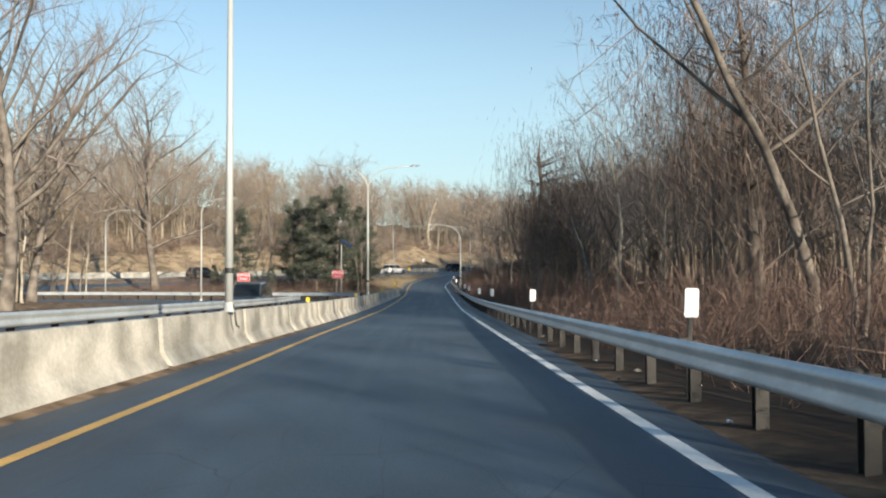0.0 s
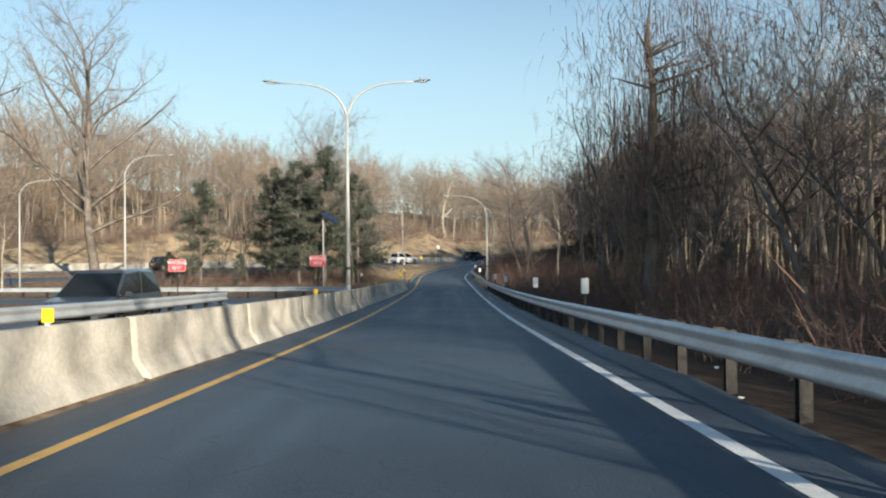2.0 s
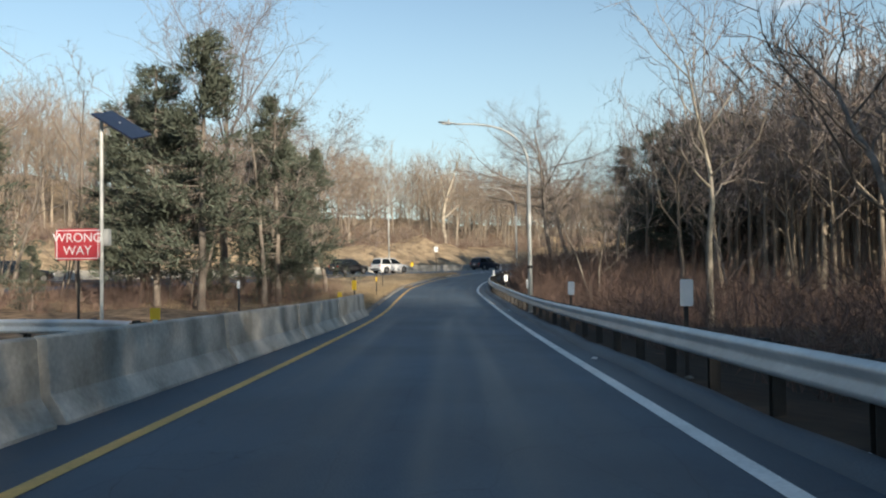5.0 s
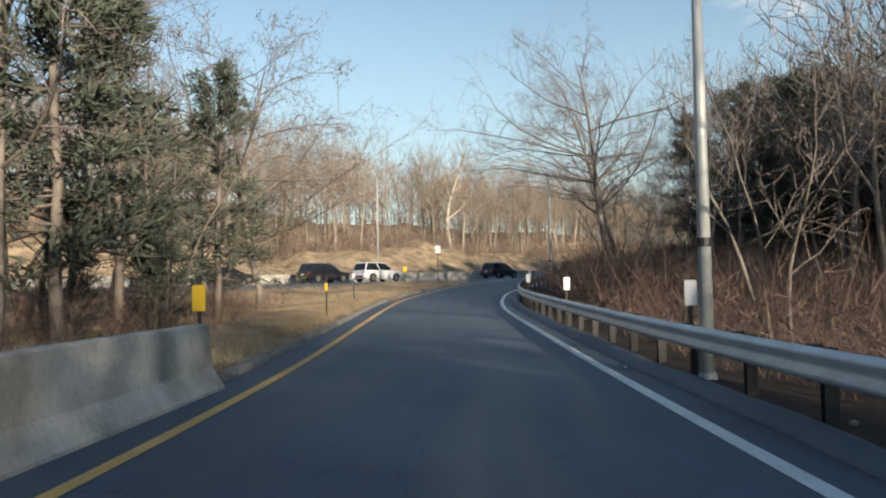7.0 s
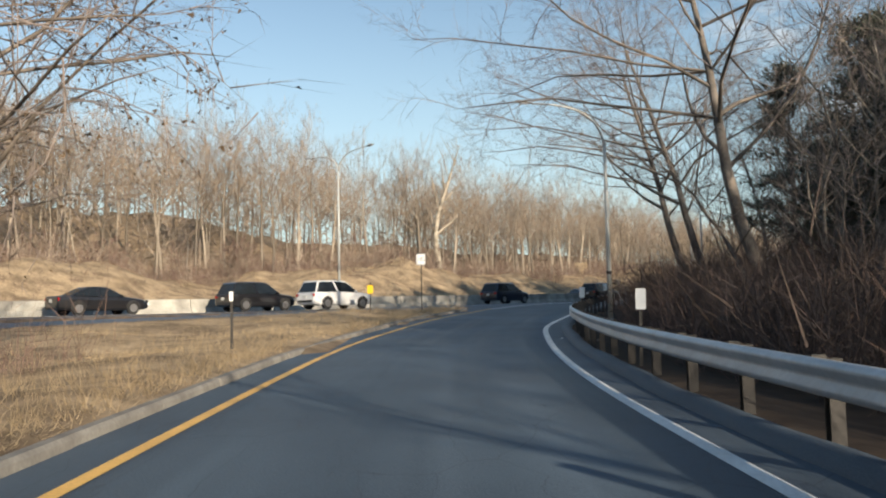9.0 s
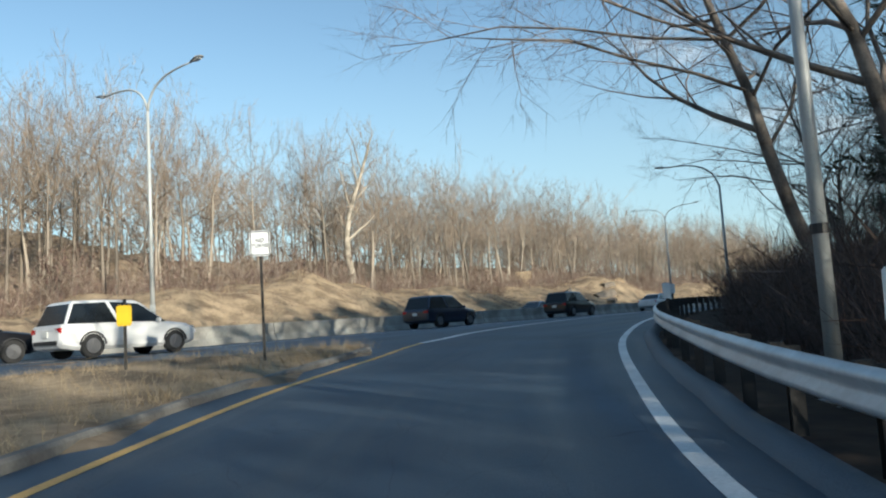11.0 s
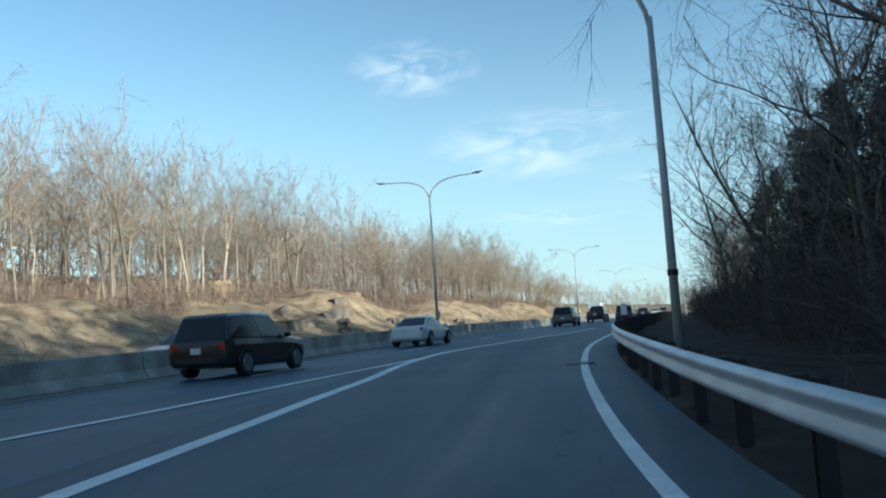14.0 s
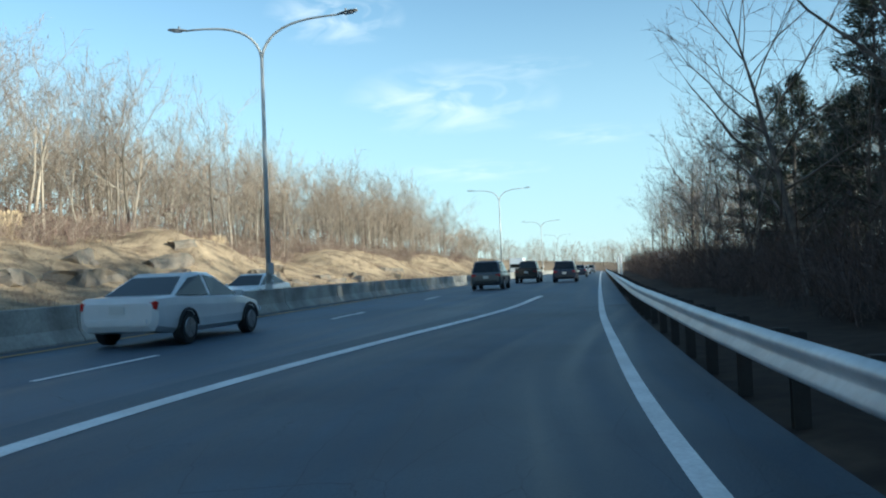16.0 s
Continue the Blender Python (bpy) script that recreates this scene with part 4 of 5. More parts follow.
def plant_left():
    """The trees between the ramp, the side ramp and the highway."""
    for x, y, k, s in ((-8.2, 90.5, 0, 0.95), (-9.5, 94.5, 6, 0.9), (-8.2, 99, 3, 0.9), (-11.5, 90.5, 3, 1.0), (-12.5, 97, 6, 0.95), (-14.5, 93, 0, 1.0), (-16, 101, 4, 0.9),
                       (-18.5, 95, 1, 0.95), (-10.4, 104, 1, 0.85), (-13.5, 107, 5, 1.0), (-21, 103, 6, 0.95), (-24, 97, 3, 1.0), (-27, 104, 0, 1.0), (-19, 110, 5, 1.1), (-24, 113, 7, 1.1)):
        plant(KINDS[k], x, y, rnd.uniform(0, 360), s)
    for x, y, s in ((-10.4, 88.5, 1.05), (-12.8, 90.0, 0.95), (-14.4, 92.5, 0.85), (-8.8, 94.5, 0.75), (-9.8, 99.5, 0.85), (-16.5, 96, 0.95), (-22, 92, 0.85), (-25.5, 94, 0.7), (-11.5, 93.5, 0.8), (-17.6, 88.5, 0.62), (-8.6, 105.2, 0.82), (-9.8, 102.0, 0.75), (-7.7, 97.6, 0.72), (-7.9, 92.2, 0.86)):
        plant(PINE if s > 0.8 else CEDAR, x, y, rnd.uniform(0, 360), s)
    plant(OAK, -8.9, 113.0, 200, 1.0)
    plant(OAK, -10.2, 110.5, 320, 0.95)
    plant(OAK, -12.3, 116.2, 80, 1.1)
    plant(ROUND, -11.6, 97.0, 0, 1.0)
    plant(OAK, -12.0, 101.5, 60, 0.9)
    plant(OAK, -16.5, 106.5, 130, 0.8)
    plant(BIG, -33, 96, 0, 1.1)
    plant(BIG, -24, 45, 140, 0.85)
    plant(BIG, -31, 62, 220, 0.8)
    for i in range(26):
        x, y = -rnd.uniform(24, 62), rnd.uniform(26, 112)
        if float(side_distance(x, y)) < 7:
            continue
        plant(KINDS[rnd.randrange(8)], x, y, rnd.uniform(0, 360), rnd.uniform(0.75, 1.05))


def plant_bank():
    """Trees on the lit bank beyond the highway."""
    x, y = -0.2, 209.0
    plant(SNAG, x, y, 30, 1.0)
    for s, q, k, z in ((50, -41, 2, 0.95), (38, -43, 6, 0.9), (28, -40, 4, 0.9), (62, -40, 2, 0.85), (75, -39, 4, 0.8), (88, -39, 0, 0.8), (8, -42, 2, 0.95), (-8, -41, 4, 0.9), (-22, -43, 6, 0.9), (-35, -40, 2, 0.9), (102, -38, 3, 0.9), (118, -38, 2, 0.8)):
        x, y = hw(s, q)
        plant(KINDS[k], x, y, rnd.uniform(0, 360), z)


plant_right()
plant_left()
plant_bank()


def woods(name, template, spots, mat, label):
    """Far woods: one mesh of many trees."""
    v, f, stem = template
    vs, fs, bark, n = [], [], [], 0
    r = np.random.default_rng(len(spots))
    for t, (x, y, s) in enumerate(spots):
        vv, ff = v[t % len(v)], f[t % len(v)]
        bark.append(np.arange(len(ff)) < stem[t % len(v)])
        a = r.uniform(0, 6.28)
        c, d = math.cos(a), math.sin(a)
        w = vv * (s * r.uniform(0.85, 1.15), s * r.uniform(0.85, 1.15), s)
        w = np.column_stack([w[:, 0] * c - w[:, 1] * d + x, w[:, 0] * d + w[:, 1] * c + y, w[:, 2] + float(ground_z(x, y)) - 0.1])
        vs.append(w)
        fs.append(ff + n)
        n += len(w)
    ob = mesh_object(name, np.concatenate(vs), np.concatenate(fs), mat)
    ob.data.materials.append(M_WOODS_BARK)
    ob.data.polygons.foreach_set("material_index", np.concatenate(bark).astype(np.int32))
    return tagged(ob, label, "woods", kind="stuff")


def both(a):
    v, f = a[0]
    w, g = a[1]
    return np.concatenate([v, w]), np.concatenate([f, g + len(v)])


def several(*seeds, **kw):
    grown = [grow_tree(s, **kw) for s in seeds]
    out = [both(g) for g in grown]
    return [o[0] for o in out], [o[1] for o in out], [len(g[0][1]) for g in grown]


MID = several(41, 42, 43, 44, 45, height=17, spread=0.4, limbs=12, sub=8, twigs=7, tips=1, first=0.42, girth=0.16, crook=0.06, heavy=1.9, coarse=True, fan=True)
LOW = several(51, 52, 53, 54, 55, height=18, spread=0.42, limbs=11, sub=8, twigs=9, tips=0, first=0.4, girth=0.17, crook=0.06, heavy=3.4, coarse=True, fan=True)

FAR = several(71, 72, 73, 74, height=18, spread=0.43, limbs=9, sub=6, twigs=6, tips=0, first=0.38, girth=0.2, crook=0.06, heavy=5.2, coarse=True, fan=True)


def hill_spots(s0, s1, q0, q1, count, seed):
    r = np.random.default_rng(seed)
    out = []
    for i in range(count):
        s, q = r.uniform(s0, s1), q0 + (q1 - q0) * r.uniform(0, 1)
        x, y = hw(s, q)
        out.append((x, y, r.uniform(0.72, 1.1)))
    return out


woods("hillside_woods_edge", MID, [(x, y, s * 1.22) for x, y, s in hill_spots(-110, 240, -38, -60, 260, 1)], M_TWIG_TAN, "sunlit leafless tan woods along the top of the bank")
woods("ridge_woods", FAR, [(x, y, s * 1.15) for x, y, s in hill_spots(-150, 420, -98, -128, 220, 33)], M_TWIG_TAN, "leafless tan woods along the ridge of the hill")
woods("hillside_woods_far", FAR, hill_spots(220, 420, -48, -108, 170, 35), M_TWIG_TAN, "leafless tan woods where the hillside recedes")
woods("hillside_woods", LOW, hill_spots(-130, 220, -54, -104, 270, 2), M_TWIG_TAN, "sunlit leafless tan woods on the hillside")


SCRUB = several(65, 66, 67, height=4.4, spread=0.75, limbs=6, sub=2, twigs=4, tips=0, first=0.04, girth=0.05, stems=2, crook=0.2, heavy=6.0, coarse=True)
BUSH = several(61, 62, 63, 64, height=4.2, spread=0.75, limbs=7, sub=3, twigs=5, tips=0, first=0.04, girth=0.05, stems=2, crook=0.2, heavy=4.0, coarse=True)
woods("bank_shrubs", BUSH, hill_spots(-110, 240, -36, -52, 240, 31), M_BRUSH, "brown leafless shrubs under the trees at the top of the bank")
woods("hillside_shrubs", SCRUB, [(x, y, s * 1.5) for x, y, s in hill_spots(-130, 260, -52, -100, 220, 32)], M_TWIG_TAN, "tan undergrowth among the trees on the hillside")

woods("ridge_shrubs", SCRUB, [(x, y, s * 2.3) for x, y, s in hill_spots(-140, 240, -88, -125, 150, 34)], M_TWIG_TAN, "tan undergrowth along the ridge of the hill")


def right_spots(count, seed, y0, y1, near, far, thin=0.0):
    """Spots behind the guardrail, with a glade that lets the low sun through to the island."""
    r = np.random.default_rng(seed)
    out = []
    while len(out) < count:
        y = r.uniform(y0, y1)
        d = near + (far - near) * r.uniform(0, 1) ** 1.3
        if y > 140:
            j = int(np.argmin(np.abs(WHITE_LINE[:, 1] - y)))
            x, yy = WHITE_LINE[j] + normals(WHITE_LINE[j - 1:j + 2])[1] * d
        else:
            x, yy = float(WHITE_X(y)) + d, y
        across = (x + 7) * math.cos(_a) + (yy - 107) * math.sin(_a)
        if 72 < yy < 140 and r.uniform(0, 1) < thin:
            continue
        sunny = (x + 4.5) * math.cos(_a) + (yy - 35) * math.sin(_a)
        if -7 < sunny < 12 and r.uniform(0, 1) < (0.95 if sunny < 4 else 0.85):
            continue
        lit = (x - 9) * math.cos(_a) + (yy - 90) * math.sin(_a)
        if -6 < lit < 6 and x > 13 and r.uniform(0, 1) < 0.85:
            continue
        if -2.2 < across < 5.6 and x > 5 or -2.2 < across < 3.6 or (yy < -5 and x < 14):
            continue
        out.append((x, yy, r.uniform(0.75, 1.1)))
    return out


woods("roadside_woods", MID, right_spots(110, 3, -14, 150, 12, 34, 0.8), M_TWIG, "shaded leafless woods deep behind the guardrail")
# its trees behind the ramp's start are unseen, added only to cast shade
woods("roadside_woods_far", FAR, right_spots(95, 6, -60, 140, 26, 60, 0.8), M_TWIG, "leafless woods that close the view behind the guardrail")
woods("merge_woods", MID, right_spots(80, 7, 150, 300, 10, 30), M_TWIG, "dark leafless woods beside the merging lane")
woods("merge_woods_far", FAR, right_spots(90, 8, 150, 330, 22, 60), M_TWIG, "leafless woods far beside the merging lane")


def bend_spots(count, seed):
    """Woods added inside the bend so that their shade falls across the highway."""
    r = np.random.default_rng(seed)
    out = []
    while len(out) < count:
        x, y = r.uniform(22, 62), r.uniform(84, 150)
        across = (x + 7) * math.cos(_a) + (y - 107) * math.sin(_a)
        if -2.2 < across < 5 or x - float(WHITE_X(y)) < 14:
            continue
        out.append((x, y, r.uniform(0.85, 1.15)))
    return out


woods("bend_woods", FAR, bend_spots(230, 21), M_TWIG, "dense leafless woods added inside the bend of the ramp to shade the highway")


def back_spots(count, seed):
    """Tall woods behind the merging lane, added to shade the median and the bank."""
    r = np.random.default_rng(seed)
    out = []
    while len(out) < count:
        x, y = r.uniform(34, 80), r.uniform(112, 185)
        if (x - float(WHITE_X(y))) * 0.75 > 13 and float(hw_q(x, y)) > 18:
            out.append((x, y, r.uniform(1.0, 1.35)))
    return out


woods("back_woods", FAR, back_spots(210, 22), M_TWIG, "tall leafless woods added behind the merging lane for their shade")


def left_spots(count, seed):
    r = np.random.default_rng(seed)
    out = []
    while len(out) < count:
        x, y = r.uniform(-150, -30), r.uniform(0, 120)
        if side_distance(x, y) > 9 and hw_q(x, y) > 9:
            out.append((x, y, r.uniform(0.7, 1.0)))
    return out


woods("side_woods", FAR, left_spots(85, 4), M_TWIG_TAN, "leafless tan woods beyond the side ramp")


def far_spots():
    r = np.random.default_rng(9)
    out = []
    for i in range(170):
        s, q = r.uniform(425, 600), r.uniform(-120, 150)
        if -22 < q < 9 and s < 455:
            continue
        x, y = hw(s, q)
        out.append((x, y, r.uniform(0.7, 1.05)))
    return out


woods("distant_woods", FAR, far_spots(), M_TWIG_TAN, "distant leafless woods where the highway runs out of sight")
woods("distant_scrub", SCRUB, [(x, y, 1.9 * s) for x, y, s in far_spots()], M_TWIG_TAN, "tan undergrowth below the distant woods")


def brush(name, spots, mat, label, height=(0.5, 1.8), stems=5, thick=0.006, spread=0.5, seed=1, grass=False):
    """Thin stems in tufts, as one mesh."""
    r = np.random.default_rng(seed)
    n = len(spots) * stems
    p = np.repeat(np.asarray(spots, float), stems, axis=0)
    base = np.column_stack([p[:, 0] + r.normal(0, 0.18, n), p[:, 1] + r.normal(0, 0.18, n), np.zeros(n)])
    base[:, 2] = ground_z(base[:, 0], base[:, 1]) - 0.05
    h = r.uniform(*height, n)
    d = np.column_stack([r.normal(0, spread, n), r.normal(0, spread, n), np.ones(n)])
    d /= np.linalg.norm(d, axis=1)[:, None]
    tip = base + d * h[:, None] + r.normal(0, 0.12, (n, 3))
    rows = []
    for a in range(3):
        rows.append(base + np.array([math.cos(a * 2.094), math.sin(a * 2.094), 0]) * thick)
    rows.append(tip)
    one = [(0, 1, 3), (1, 2, 3), (2, 0, 3)]
    for side in range(0 if grass else 3):
        u = r.uniform(0.3, 0.9, n)[:, None]
        p = base * (1 - u) + tip * u
        w = r.normal(0, 1, (n, 3)) * thick * 0.55
        k = len(rows)
        rows += [p - w, p + w, p + (d + r.normal(0, 0.7, (n, 3))) * (h * r.uniform(0.2, 0.45, n))[:, None]]
        one.append((k, k + 1, k + 2))
    if grass:
        rows, one = [rows[0], rows[1], rows[3]], [(0, 1, 2)]
    k = len(rows)
    v = np.stack(rows, 1).reshape(-1, 3)
    f = (np.array(one)[None] + (np.arange(n) * k)[:, None, None]).reshape(-1, 3)
    return tagged(mesh_object(name, v, f, mat), label, "undergrowth", kind="stuff")


def strip_spots(count, seed, y0, y1, d0, d1):
    r = np.random.default_rng(seed)
    nor = normals(WHITE_LINE)
    out = []
    for i in range(count):
        y = r.uniform(y0, y1)
        j = int(np.argmin(np.abs(WHITE_LINE[:, 1] - y)))
        d = 0.95 + d0 + (d1 - d0) * r.uniform(0, 1) ** 1.2
        out.append(tuple(WHITE_LINE[j] + nor[j] * d))
    return out


brush("roadside_brush", strip_spots(3600, 11, -15, 130, 1.6, 14), M_BRUSH, "tangled brown leafless brush behind the guardrail", (0.5, 2.4), 6, 0.008)
brush("dense_thicket", strip_spots(2600, 12, 108, 160, 2.2, 13), M_THICKET, "dense dark thicket behind the guardrail at the bend", (0.8, 2.6), 7, 0.011)
brush("far_thicket", strip_spots(3000, 13, 150, 290, 4.0, 15), M_THICKET, "dense dark thicket beside the merging lane", (1.0, 3.6), 7, 0.012)


def left_brush_spots(count, seed):
    r = np.random.default_rng(seed)
    out = []
    while len(out) < count:
        x, y = r.uniform(-34, -6), r.uniform(86, 116)
        if hw_q(x, y) > 8 and side_distance(x, y) > 5 and (x < -8 or y < 104):
            out.append((x, y))
    return out


brush("island_brush", left_brush_spots(1300, 14), M_BRUSH, "brown brush under the trees between the roads", (0.4, 1.6), 6, 0.007)


def bank_spots(count, seed, s0, s1, q0, q1):
    r = np.random.default_rng(seed)
    out = []
    for i in range(count):
        s, q = r.uniform(s0, s1), q0 + (q1 - q0) * r.uniform(0, 1)
        out.append(hw(s, q))
    return out


brush("bank_thicket", bank_spots(2600, 18, -100, 240, -35, -44), M_BRUSH, "dark brown leafless thicket along the top of the bank", (0.7, 2.4), 6, 0.016)
brush("bank_brush", bank_spots(2800, 15, -110, 240, -35, -58), M_TWIG_TAN, "tan leafless shrubs along the top of the bank", (0.8, 3.2), 6, 0.016)
brush("bank_weeds", bank_spots(2200, 19, -90, 220, -21, -36), M_BRUSH, "low brown weeds and twigs scattered over the bank", (0.25, 0.9), 6, 0.010, 0.8)
brush("bank_grass", bank_spots(12000, 16, -110, 200, -20, -37), M_GRASS, "dry golden grass on the bank", (0.12, 0.42), 7, 0.012, 0.9, grass=True)


def island_grass_spots(count, seed):
    r = np.random.default_rng(seed)
    out = []
    while len(out) < count:
        y = r.uniform(88, 144)
        x = float(YELLOW_X(y)) - 1.2 - r.uniform(0, 1) ** 1.5 * 26
        if hw_q(x, y) > 2.4 and side_distance(x, y) > 5:
            out.append((x, y))
    return out


brush("island_grass", island_grass_spots(12000, 17), M_GRASS, "short dry straw-coloured grass on the island", (0.05, 0.17), 7, 0.008, 0.9, grass=True)


def build_tufts():
    """Tall pale grass clumps that stand at the top of the bank."""
    r = np.random.default_rng(44)
    for x, y, h in ((25.0, 238.0, 2.6), (45.2, 255.8, 2.2)):
        clump = Sticks()
        for i in range(420):
            a, d = r.uniform(0, 6.28), r.uniform(0, 0.75)
            p = np.array([math.cos(a) * d, math.sin(a) * d, -0.1])
            q = p + np.array([math.cos(a) * r.uniform(0.1, 0.7), math.sin(a) * r.uniform(0.1, 0.7), h * r.uniform(0.55, 1.0)])
            clump.sliver(p, q, 0.022)
            clump.blade(q, np.array([0.03, 0.0, 0.05]), np.array([r.normal(0, 0.08), r.normal(0, 0.08), 0.3]))
        ob = mesh_object("grass_clump", *clump.arrays(), M_GRASS)
        ob.matrix_basis = at_ground(x, y)
        tagged(ob, "tall pale dry grass clump at the top of the bank", "grass clump", "grass clumps on the bank")


build_tufts()


# ---- rocks on the bank ----
def rock(seed, sx, sy, sz):
    bm = bmesh.new()
    bmesh.ops.create_icosphere(bm, subdivisions=3, radius=1)
    for v in bm.verts:
        p = v.co.copy()
        k = 1 + 0.35 * noise.noise(p * 1.3 + Vector((seed * 7.1, 0, 0))) + 0.12 * noise.noise(p * 4 + Vector((0, seed * 3.3, 0)))
        p = Vector([max(-0.58, min(0.58, c)) for c in p]) * k * 1.2
        v.co = Vector((p.x * sx, p.y * sy, p.z * sz))
    return bm


def build_rocks():
    r = random.Random(3)
    for i in range(18):
        s, q = 58 + r.uniform(-38, 62), r.uniform(-31, -24)
        if i < 2:
            (s, q) = ((45.2, -27.2), (56.8, -29.0))[i]
        x, y = hw(s, q)
        k = r.uniform(0.6, 1.3) if i >= 2 else 1.7
        ob = part("rock", rock(i, k * 0.9, k * 1.9, k * 0.75), M_ROCK, None)
        ob.matrix_basis = pose(x, y, float(ground_z(x, y)) - k * 0.25, r.uniform(-12, 12), r.uniform(-25, 5), -42 + r.uniform(-25, 25))
        tagged(ob, "grey weathered rock outcrop in the grassy bank", "rock", "rocks in the bank")


build_rocks()

# ---- kerb of the island ----
def build_kerb():
    line = offset(YELLOW_LINE, -0.78)
    i0, i1 = int(np.argmin(np.abs(line[:, 1] - 88))), int(np.argmin(np.abs(line[:, 1] - 143.2)))
    line = resample(line[i0:i1], int((i1 - i0) / 2.4) + 1)
    kerb = empty("kerb", Matrix(), "worn grey concrete kerb along the grassy island", "kerb", kind="structure")
    prof = [(-0.09, -0.10), (-0.09, 0.12), (-0.07, 0.14), (0.05, 0.14), (0.085, 0.10), (0.10, -0.10)]
    r = random.Random(8)
    for a, b in zip(line, line[1:]):
        d = (b - a) / np.linalg.norm(b - a)
        n = np.array([d[1], -d[0]])
        e = b - d * 0.015
        lift, push = r.uniform(-0.015, 0.012), r.uniform(-0.015, 0.015)
        v = []
        for p in (a, e):
            z = float(road_z(*p))
            for o, h in prof:
                v.append((p[0] + n[0] * (o + push), p[1] + n[1] * (o + push), z + h + (lift if h > 0 else 0)))
        k = len(prof)
        f = [(i, (i + 1) % k, k + (i + 1) % k, k + i) for i in range(k)]
        bm = bmesh.new()
        vs = [bm.verts.new(p) for p in v]
        for q in f:
            bm.faces.new([vs[i] for i in q])
        bm.faces.new(vs[:k][::-1])
        bm.faces.new(vs[k:])
        part("kerbstone", bm, M_CURB, kerb)


build_kerb()


# ---- street lamps ----
def lamp_head(parent, at, out, name="lamp_head"):
    """A flat cobra-head housing at the end of an arm that points along out."""
    bm = bmesh.new()
    rows = []
    for u, w, h in ((0, 0.05, 0.05), (0.12, 0.09, 0.08), (0.4, 0.16, 0.10), (0.62, 0.15, 0.08), (0.72, 0.07, 0.04)):
        rows.append([bm.verts.new((u, w * math.cos(a), h * 0.5 * math.sin(a) + 0.02)) for a in np.linspace(0, 2 * math.pi, 10, endpoint=False)])
    for a, b in zip(rows, rows[1:]):
        for k in range(10):
            bm.faces.new((a[k], a[(k + 1) % 10], b[(k + 1) % 10], b[k]))
    bm.faces.new(rows[0][::-1])
    bm.faces.new(rows[-1])
    head = part(name, bm, M_LAMP_HEAD, parent, "grey lamp housing", True)
    ang = math.degrees(math.atan2(out[1], out[0]))
    head.matrix_basis = pose(*at, 0, -6, ang)
    lens = part("lens", box(bmesh.new(), 0.34, 0.2, 0.02, (0.40, 0, -0.035), 0.005), M_WHITE, head)
    cell = bmesh.new()
    tube(cell, [(0.3, 0, 0.06), (0.3, 0, 0.15)], 0.04, 8)
    part("photocell", cell, M_LAMP_HEAD, head)
    return head


def street_lamp(x, y, z, arms, junction, top, reach, label, base_h=0.0, radius=0.095, collar=0.0):
    lamp = empty("street_lamp", pose(x, y, z), label, "street lamp")
    bm = bmesh.new()
    tube(bm, [(0, 0, 0), (0, 0, junction * 0.5), (0, 0, junction)], [radius, radius * 0.82, radius * 0.62], 12)
    part("pole", bm, M_LAMP, lamp, smooth_faces=True)
    bm = bmesh.new()
    box(bm, 0.34, 0.34, 0.03, (0, 0, 0.015), 0.005)
    tube(bm, [(0, 0, 0.03), (0, 0, 0.22)], [radius * 1.35, radius * 1.15], 12)
    part("base_plate", bm, M_LAMP, lamp)
    if collar:
        bm = bmesh.new()
        tube(bm, [(0, 0, collar - 0.06), (0, 0, collar + 0.06)], radius * 1.08, 12)
        part("band", bm, M_BLACK, lamp, "dark band round the pole")
    for a in arms:
        c, s = math.cos(a), math.sin(a)
        pts = []
        for u in np.linspace(0, 1, 12):
            r = reach * (0.08 * u + 0.92 * u**1.7)
            h = junction - 0.25 + (top - junction + 0.25) * (1 - (1 - u) ** 2.6)
            pts.append((c * r, s * r, h))
        bm = bmesh.new()
        tube(bm, pts, list(np.linspace(radius * 0.55, radius * 0.34, 12)), 8)
        part("arm", bm, M_LAMP, lamp, smooth_faces=True)
        lamp_head(lamp, (c * (reach - 0.05), s * (reach - 0.05), top), (c, s))
    return lamp


